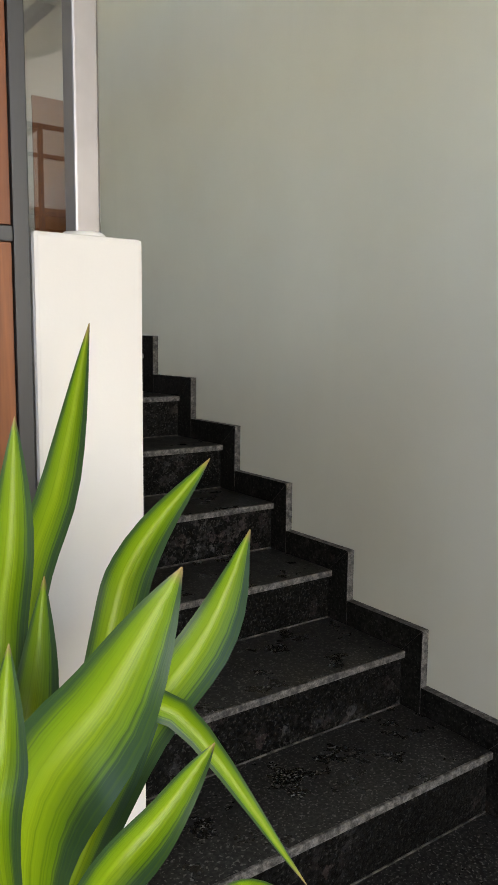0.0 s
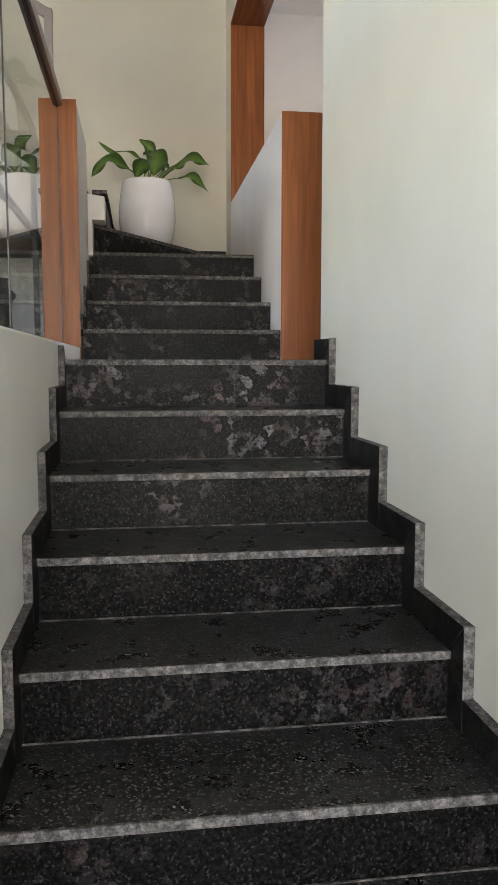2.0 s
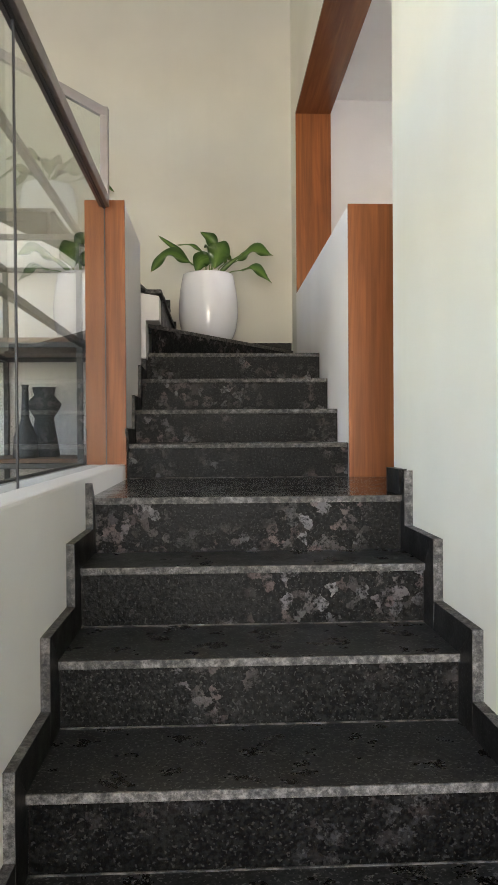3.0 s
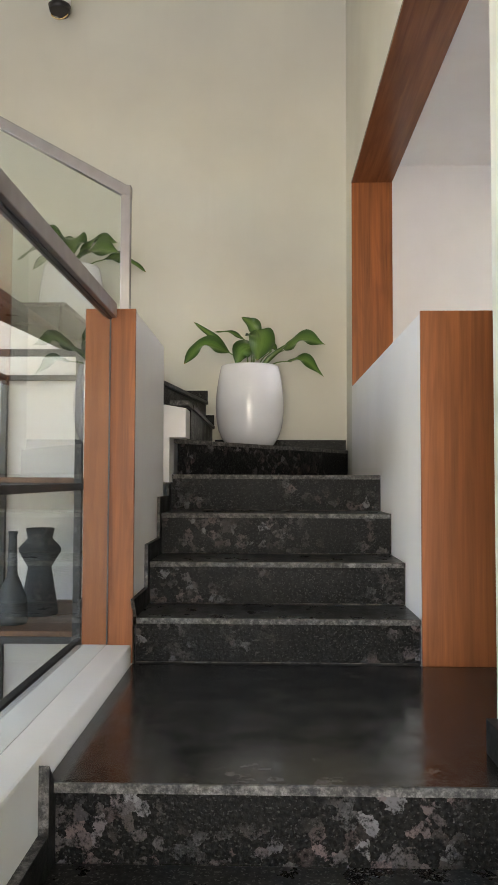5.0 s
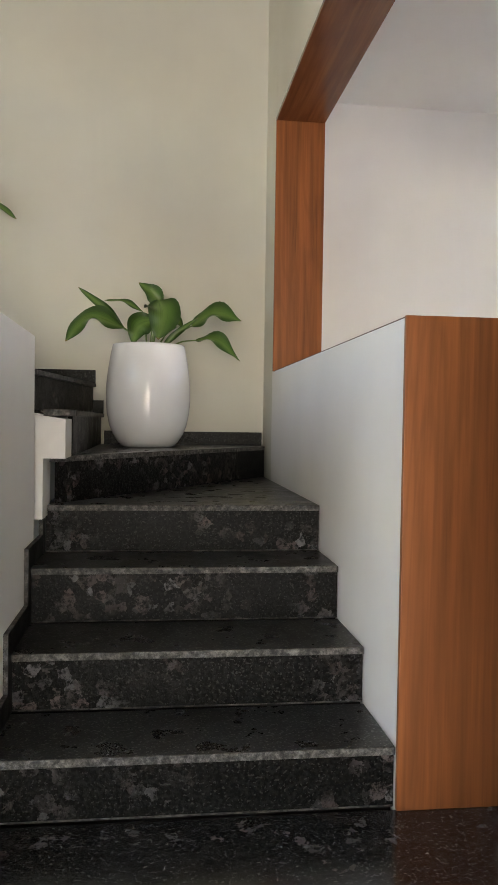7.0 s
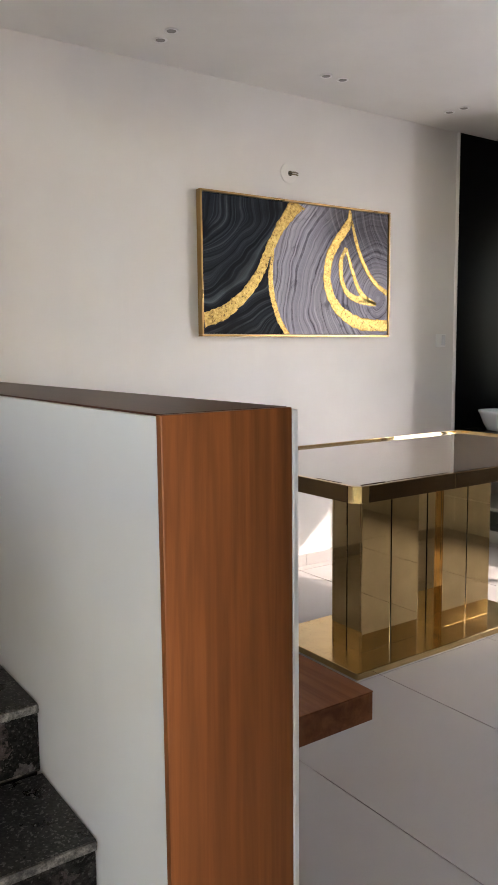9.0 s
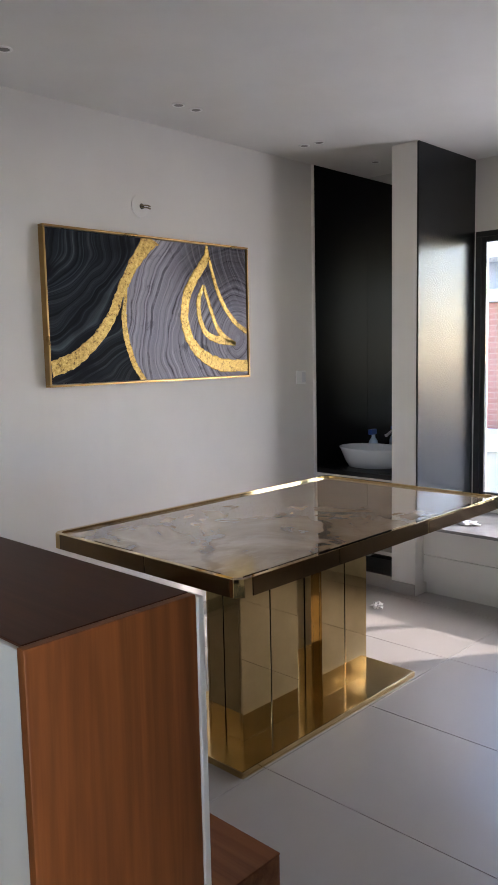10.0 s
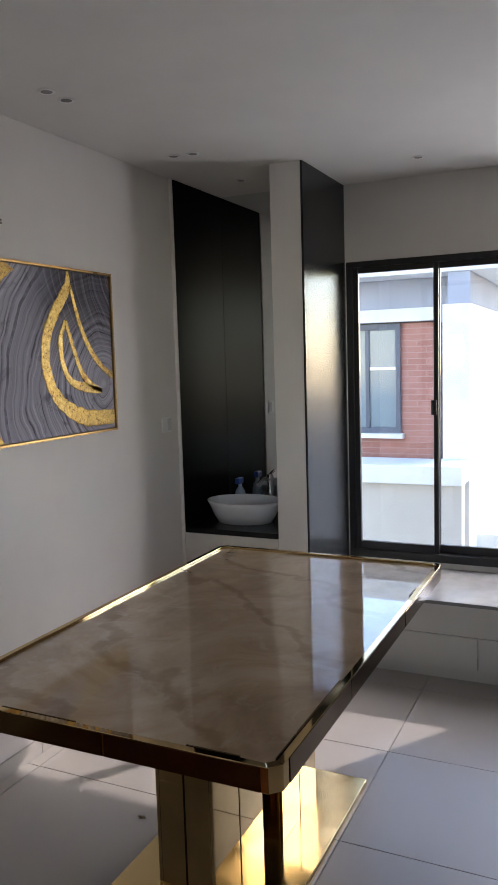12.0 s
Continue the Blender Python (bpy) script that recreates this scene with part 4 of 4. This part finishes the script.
# ---- bench on the half wall ----
bench = thing("wall_bench", "brown teak bench slab fixed to the half wall", "bench", (2.14, 5.4, 1.845))
part("slab", box((1.889, 4.482, 1.845), (2.370, 6.30, 1.9195), 0.003), M["wood_x"], bench)
part("seat_board", box((1.889, 4.4815, 1.920), (2.3705, 6.30, 1.925), 0.0015), M["wood_x"], bench, "polished teak seat board")

# ---- painting ----
AX0, AX1, AZ0, AZ1 = 3.224, 4.638, 2.889, 3.668
art = thing("painting", "abstract poured painting in black, lilac grey and gold leaf", "painting", (AX0, BACK, AZ0))
cm = box((0.014, -0.034, 0.014), (AX1 - AX0 - 0.014, -0.004, AZ1 - AZ0 - 0.014), 0.001)
canvas = new("canvas", mesh_of("canvas", cm, M["canvas"]))
canvas.parent = art
for lo, hi in (((AX0, AZ0), (AX1, AZ0 + 0.011)), ((AX0, AZ1 - 0.011), (AX1, AZ1)), ((AX0, AZ0 + 0.0115), (AX0 + 0.011, AZ1 - 0.0115)), ((AX1 - 0.011, AZ0 + 0.0115), (AX1, AZ1 - 0.0115))):
    part("frame_bar", box((lo[0], BACK - 0.044, lo[1]), (hi[0], BACK - 0.002, hi[1]), 0.0015), M["frame_gold"], art, "thin gold frame")


def ribbon(pts, widths, seed):
    """A raised stroke of gold leaf with a torn edge; pts run over the canvas as fractions of width and height."""
    rnd = random.Random(seed)
    w, h = AX1 - AX0, AZ1 - AZ0
    n = 60
    line = spline([(AX0 + a * w, 0, AZ0 + b * h) for a, b in pts], n)
    bm = bmesh.new()
    rows = []
    for i, p in enumerate(line):
        d = (line[min(i + 1, n)] - line[max(i - 1, 0)]).normalized()
        s = Vector((-d.z, 0, d.x))
        t = i / n * (len(widths) - 1)
        k = min(int(t), len(widths) - 2)
        wd = widths[k] + (widths[k + 1] - widths[k]) * (t - k)
        row = []
        for q, yy in ((-0.5, -0.0345), (-0.46, -0.037), (0.46, -0.037), (0.5, -0.0345)):
            pos = p + s * wd * q * (1 + rnd.uniform(-0.16, 0.16))
            pos.x = min(max(pos.x, AX0 + 0.0145), AX1 - 0.0145)
            pos.z = min(max(pos.z, AZ0 + 0.0145), AZ1 - 0.0145)
            pos.y = BACK + yy
            row.append(bm.verts.new(pos))
        rows.append(row)
    for a, b in zip(rows, rows[1:]):
        for k in range(3):
            bm.faces.new((a[k], a[k + 1], b[k + 1], b[k]))
    bmesh.ops.recalc_face_normals(bm, faces=bm.faces[:])
    for f in bm.faces:
        if f.normal.y > 0:
            f.normal_flip()
    return bm


STROKES = [
    ([(0.008, 0.11), (0.108, 0.172), (0.202, 0.297), (0.278, 0.457), (0.323, 0.619), (0.379, 0.785), (0.449, 0.94), (0.49, 1.0)], [0.075, 0.075, 0.062, 0.055, 0.055, 0.062, 0.085, 0.10]),
    ([(0.345, 0.636), (0.331, 0.444), (0.339, 0.30), (0.368, 0.142), (0.397, 0.06), (0.42, 0.004)], [0.014, 0.032, 0.034, 0.034, 0.03, 0.034]),
    ([(0.761, 0.985), (0.755, 0.886), (0.696, 0.75), (0.645, 0.61), (0.632, 0.43), (0.664, 0.276), (0.735, 0.167), (0.843, 0.098), (0.99, 0.09)], [0.012, 0.05, 0.055, 0.06, 0.058, 0.062, 0.072, 0.08, 0.07]),
    ([(0.738, 0.69), (0.709, 0.575), (0.716, 0.435), (0.755, 0.33), (0.829, 0.287), (0.918, 0.26)], [0.02, 0.03, 0.032, 0.036, 0.044, 0.025]),
    ([(0.738, 0.69), (0.767, 0.557), (0.80, 0.418), (0.843, 0.322), (0.918, 0.26)], [0.02, 0.026, 0.026, 0.034, 0.02]),
    ([(0.765, 0.93), (0.778, 0.86), (0.808, 0.696), (0.857, 0.538), (0.918, 0.425), (0.99, 0.35)], [0.010, 0.02, 0.026, 0.028, 0.03, 0.03]),
]
for i, (pts, widths) in enumerate(STROKES):
    part("gold_stroke", ribbon(pts, widths, i), M["gold"], art, "raised gold leaf stroke")

# ---- fittings on the dining wall and ceiling ----
rose = thing("wall_outlet", "round white cable outlet with bare wires above the painting", "outlet", (3.852, BACK, 3.826))
part("plate", tube([(3.852, BACK, 3.826), (3.852, BACK - 0.006, 3.826)], 0.058, 28), M["plaster_white"], rose)
part("hole", tube([(3.860, BACK - 0.0055, 3.824), (3.860, BACK - 0.008, 3.824)], 0.015, 16), M["dark"], rose)
for dz in (-0.006, 0.006):
    part("wire", tube([(3.852, BACK - 0.006, 3.824 + dz), (3.88, BACK - 0.03, 3.822 + dz), (3.905, BACK - 0.022, 3.820 + dz)], 0.004, 6), M["cane"], rose)
switch = thing("light_switch", "white rocker switch plate on the wall", "switch", (5.17, BACK, 2.865))
part("plate", box((5.125, BACK - 0.009, 2.822), (5.220, BACK, 2.910), 0.003), M["plastic_white"], switch)
part("rocker", box((5.176, BACK - 0.013, 2.832), (5.212, BACK - 0.009, 2.900), 0.002), M["ceramic"], switch)
for cx, cy in ((2.877, 6.45), (2.869, 6.33), (3.845, 6.385), (3.960, 6.382), (4.905, 6.45), (4.915, 6.345), (5.60, 5.36), (5.57, 6.39)):
    dl = thing("ceiling_downlight", "small unlit recessed downlight in the ceiling", "downlight", (cx, cy, CEIL), "downlights")
    part("trim_ring", lathe([(0.022, -0.002), (0.026, -0.005), (0.033, -0.004), (0.034, 0.0), (0.022, 0.0)], (cx, cy, CEIL), 24), M["plastic_white"], dl)
    part("lens", tube([(cx, cy, CEIL - 0.0005), (cx, cy, CEIL - 0.003)], 0.0225, 20), M["lens"], dl)

# ---- washbasin niche ----
structure("niche_panel", box((5.318, BACK - 0.014, 2.237), (5.9295, BACK - 0.001, CEIL - 0.002), 0.001), M["black_satin"], "black lacquered panel in the washbasin niche", "panel")
structure("niche_trim", box((5.305, BACK - 0.02, F), (5.3175, BACK - 0.0005, CEIL - 0.002), 0.001), M["plaster_white"], "thin white edge trim of the niche", "trim")
structure("niche_mirror", box((5.93, 6.102, 2.2365), (WX - 0.001, BACK - 0.0005, CEIL - 0.002)), M["mirror"], "tall wall mirror behind the washbasin", "mirror")
vanity = thing("vanity_unit", "cream vanity unit with a black counter in the niche", "vanity", (5.67, 6.41, F))
part("counter", box((5.316, 6.1015, 2.205), (WX - 0.001, BACK - 0.001, 2.236), 0.003), M["black_gloss"], vanity, "black counter slab")
part("drawer_front", box((5.322, 6.104, 1.98), (5.342, BACK - 0.004, 2.2045), 0.002), M["cabinet"], vanity)
part("body", box((5.3425, 6.104, 1.98), (WX - 0.002, BACK - 0.002, 2.2045)), M["cabinet"], vanity)
part("lower_shelf", box((5.34, 6.104, 1.70), (WX - 0.002, BACK - 0.002, 1.725), 0.002), M["cabinet"], vanity)
# near-black board stands for the shade in the open space below the vanity
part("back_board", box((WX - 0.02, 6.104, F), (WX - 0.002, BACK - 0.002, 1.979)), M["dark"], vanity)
part("plinth", box((5.33, 6.102, F), (5.345, BACK - 0.002, F + 0.09), 0.002), M["tile"], vanity)
bx, by, bz = 5.575, 6.43, 2.236
basin = thing("washbasin", "white oval ceramic vessel basin on the black counter", "washbasin", (bx, by, bz))
part("bowl", lathe([(0.13, 0.0), (0.150, 0.004), (0.175, 0.05), (0.200, 0.115), (0.210, 0.135), (0.206, 0.140), (0.200, 0.136), (0.185, 0.10), (0.150, 0.035), (0.05, 0.02), (0.0, 0.018)], (bx, by, bz), 48, stretch=(0.85, 1.15)), M["ceramic"], basin)
tap = thing("basin_tap", "chrome basin mixer tap beside the bowl", "tap", (5.825, 6.365, bz))
part("body", tube([(5.825, 6.365, bz), (5.825, 6.365, bz + 0.26)], 0.020, 16), M["chrome"], tap)
part("spout", tube(spline([(5.825, 6.365, bz + 0.22), (5.765, 6.385, bz + 0.235), (5.705, 6.40, bz + 0.205)], 10), 0.013, 12), M["chrome"], tap)
part("lever", tube([(5.825, 6.365, bz + 0.262), (5.795, 6.315, bz + 0.295)], 0.008, 10), M["chrome"], tap)
bottle = thing("spray_bottle", "clear spray bottle with a blue trigger by the basin", "bottle", (5.795, 6.565, bz))
part("body", lathe([(0.032, 0.0), (0.036, 0.006), (0.036, 0.12), (0.030, 0.15), (0.014, 0.175), (0.013, 0.195), (0.0, 0.195)], (5.795, 6.565, bz), 24), M["bottle"], bottle)
part("label_band", lathe([(0.0366, 0.035), (0.0368, 0.09)], (5.795, 6.565, bz), 24), M["blue"], bottle, "blue label")
part("trigger_head", box((5.75, 6.55, bz + 0.196), (5.82, 6.58, bz + 0.235), 0.006), M["blue"], bottle, "blue trigger")

# black side of the pier and window seat
structure("pier_panel", box((5.3165, 5.912, F + 0.44), (WX - 0.001, 5.924, CEIL - 0.002), 0.001), M["black_gloss"], "tall black lacquered panel beside the window", "panel")
seat = thing("window_seat", "cream drawer bench under the window with a grey ledge", "window seat", (5.7, 4.3, F))
part("ledge", box((5.385, 2.0, F + 0.424), (WX - 0.001, 5.911, F + 0.444), 0.003), M["ledge"], seat, "polished grey stone ledge")
part("body", box((5.43, 2.0, F + 0.075), (WX - 0.002, 5.922, F + 0.4235)), M["cabinet"], seat)
part("plinth", box((5.445, 2.0, F), (WX - 0.002, 5.922, F + 0.0745)), M["cabinet"], seat)
part("fascia", box((5.402, 2.002, F + 0.258), (5.4295, 5.922, F + 0.4235), 0.002), M["cabinet"], seat)
for y0, y1 in ((5.02, 5.918), (4.12, 5.016), (3.22, 4.116), (2.32, 3.216)):
    part("drawer_front", box((5.402, y0, F + 0.078), (5.4295, y1, F + 0.254), 0.002), M["cabinet"], seat)

# ---- sliding window ----
win = thing("window_1", "black aluminium sliding window with three sashes", "window", (WX + 0.1, 4.98, WIN_Z0), kind="structure")
FX0, FX1 = WX - 0.004, WX + 0.09
part("frame_head", box((FX0, WIN_Y0, 3.765), (FX1, WIN_Y1, WIN_Z1 - 0.001), 0.002), M["black_metal"], win)
part("frame_sill", box((FX0, WIN_Y0, WIN_Z0 + 0.001), (FX1, WIN_Y1, 2.005), 0.002), M["black_metal"], win)
for y0, y1 in ((WIN_Y0, WIN_Y0 + 0.04), (WIN_Y1 - 0.04, WIN_Y1 - 0.001)):
    part("frame_side", box((FX0, y0, 2.0055), (FX1, y1, 3.7645), 0.002), M["black_metal"], win)
YS = [(5.345, 5.864, WX + 0.010), (4.745, 5.372, WX + 0.046), (4.095, 4.772, WX + 0.010)]
for y0, y1, xx in YS:
    sash = part("sash", box((xx, y0, 2.006), (xx + 0.032, y0 + 0.028, 3.764), 0.002), M["black_metal"], win)
    part("stile", box((xx, y1 - 0.030, 2.006), (xx + 0.032, y1, 3.764), 0.002), M["black_metal"], sash)
    part("bottom_rail", box((xx, y0 + 0.0285, 2.006), (xx + 0.032, y1 - 0.0305, 2.056), 0.002), M["black_metal"], sash)
    part("top_rail", box((xx, y0 + 0.0285, 3.730), (xx + 0.032, y1 - 0.0305, 3.764), 0.002), M["black_metal"], sash)
    part("pane", box((xx + 0.013, y0 + 0.029, 2.057), (xx + 0.019, y1 - 0.031, 3.729)), M["pane"], sash).visible_shadow = False
part("latch", box((WX - 0.016, 5.352, 2.86), (WX + 0.0095, 5.385, 2.95), 0.004), M["black_metal"], win)

# ---- outside: neighbouring house ----
brick = mat("pink_red_brick", (0.40, 0.16, 0.12), 0.85)
bt = node(brick, "ShaderNodeTexBrick", Scale=1.0, Mortar_Size=0.006, Brick_Width=0.24, Row_Height=0.075)
bt.inputs["Color1"].default_value = (0.50, 0.24, 0.195, 1)
bt.inputs["Color2"].default_value = (0.44, 0.195, 0.155, 1)
bt.inputs["Mortar"].default_value = (0.52, 0.32, 0.27, 1)
bco = node(brick, "ShaderNodeTexCoord")
bsep, bcomb = node(brick, "ShaderNodeSeparateXYZ"), node(brick, "ShaderNodeCombineXYZ")
join(brick, bco.outputs["Object"], bsep.inputs[0])
join(brick, bsep.outputs["Y"], bcomb.inputs[0])
join(brick, bsep.outputs["Z"], bcomb.inputs[1])
join(brick, bcomb.outputs[0], bt.inputs["Vector"])
join(brick, bt.outputs["Color"], bsdf(brick).inputs["Base Color"])
M["brick"] = brick
render_w = plaster("outside_white_render", (0.86, 0.85, 0.82), 0.8)
band = plaster("outside_grey_band", (0.42, 0.44, 0.50), 0.8)
HX = 11.0
house = thing("neighbour_house", "neighbouring house of red brick with white and grey bands", "house", (HX, 9.0, -0.35))
part("brick_wall", box((HX, 6.36, 1.0), (HX + 4, 14, 3.62)), M["brick"], house, "pink-red brick wall")
part("lower_wall", box((HX + 0.02, 5.2, -0.35), (HX + 4, 14, 1.0)), render_w, house)
part("white_band", box((HX - 0.16, 6.30, 3.63), (HX + 4, 14, 3.79), 0.01), render_w, house, "white concrete band")
part("grey_band", box((HX - 0.05, 6.12, 3.79), (HX + 4, 14, 4.15), 0.01), band, house, "grey painted band")
part("wing_band", box((HX - 0.56, 5.864, 3.79), (HX + 9, 6.12, 4.15), 0.01), band, house, "grey painted band")
part("eave", box((HX - 0.60, 5.0, 4.15), (HX + 9, 14, 4.40), 0.01), render_w, house, "white roof slab")
part("white_wing", box((HX - 0.55, 5.874, -0.35), (HX + 9, 6.18, 3.79)), render_w, house, "white rendered side wing")
hw = part("window", box((HX - 0.02, 6.82, 2.28), (HX + 0.1, 7.56, 3.60)), mat("reflecting_pane", (0.25, 0.31, 0.33), 0.08), house, "grey framed window with pale glass")
slate_frame = mat("slate_grey_window_frame", (0.11, 0.125, 0.16), 0.5)
for y0, y1, z0, z1 in ((6.80, 6.86, 2.24, 3.62), (7.20, 7.25, 2.30, 3.56), (7.52, 7.58, 2.24, 3.62), (6.86, 7.52, 2.24, 2.32), (6.86, 7.52, 3.54, 3.62)):
    part("window_frame", box((HX - 0.05, y0, z0), (HX - 0.021, y1, z1), 0.003), slate_frame, hw)
part("transom", box((HX - 0.040, 6.861, 3.04), (HX - 0.021, 7.199, 3.08), 0.003), render_w, hw, "pale blind rail behind the glass")
part("window_sill", box((HX - 0.12, 6.76, 2.18), (HX - 0.001, 7.62, 2.24), 0.004), render_w, hw)
terrace = thing("terrace_wall", "cream terrace parapet with a white coping", "parapet", (9.9, 8, -0.35))
part("wall", box((9.9, 5.87, -0.35), (10.1, 14, 1.79)), plaster("outside_cream_render", (0.62, 0.57, 0.50), 0.8), terrace)
part("coping", box((9.8, 5.845, 1.79), (10.44, 14, 2.00), 0.01), render_w, terrace, "white coping")

# ---- litter on the dining floor ----
def crumple(name, label, category, centre, size, material, seed):
    t = thing(name, label, category, centre)
    bm = bmesh.new()
    bmesh.ops.create_icosphere(bm, subdivisions=3, radius=1.0)
    for v in bm.verts:
        k = 0.65 + 0.55 * noise.noise(v.co * 1.9 + Vector((seed, 0, 0))) + 0.25 * noise.noise(v.co * 5.0)
        v.co = Vector((v.co.x * size[0] * k, v.co.y * size[1] * k, max(v.co.z * size[2] * k, -size[2] * 0.45))) + Vector(centre) + Vector((0, 0, size[2] * 0.45))
    part("crumpled_sheet", bm, material, t)
    return t


crumple("paper_tissue", "crumpled white paper tissue on the floor", "tissue", (4.98, 5.98, F), (0.06, 0.045, 0.03), M["plastic_white"], 3)
crumple("dry_leaf_scrap", "small dark dried scrap lying on the floor", "litter", (3.72, 6.02, F), (0.012, 0.02, 0.006), M["cane"], 8)
crumple("paper_sheet", "crumpled white paper on the window ledge", "paper", (5.60, 5.72, F + 0.444), (0.07, 0.10, 0.022), M["plastic_white"], 5)

# ---- floor tiles ----
tiles = thing("floor_dining", "large grey porcelain floor tiles with dark joints", "floor", (1.9, 0.8, F), kind="structure")
TW, TL = 0.6875, 1.375
tile_bm = box((0.002, 0.002, -0.011), (TW - 0.002, TL - 0.002, 0.0), 0.0008)
tile_me = mesh_of("floor_tile", tile_bm, M["tile"])
for i in range(6):
    for j in range(-2, 5):
        x0, y0 = 1.812 + i * TW, 5.275 - TL * 3 + j * TL
        lo = Vector((max(x0, 1.889), max(y0, -2.0)))
        hi = Vector((min(x0 + TW, 5.94), min(y0 + TL, BACK - 0.001)))
        if hi.x - lo.x < 0.05 or hi.y - lo.y < 0.05:
            continue
        whole = abs(hi.x - lo.x - TW) < 1e-4 and abs(hi.y - lo.y - TL) < 1e-4
        me = tile_me if whole else mesh_of("floor_tile", box((0.002, 0.002, -0.011), (hi.x - lo.x - 0.002, hi.y - lo.y - 0.002, 0.0), 0.0008), M["tile"])
        ob = new("tile", me)
        ob.parent = tiles
        ob.location = (lo.x - 1.9, lo.y - 0.8, 0)
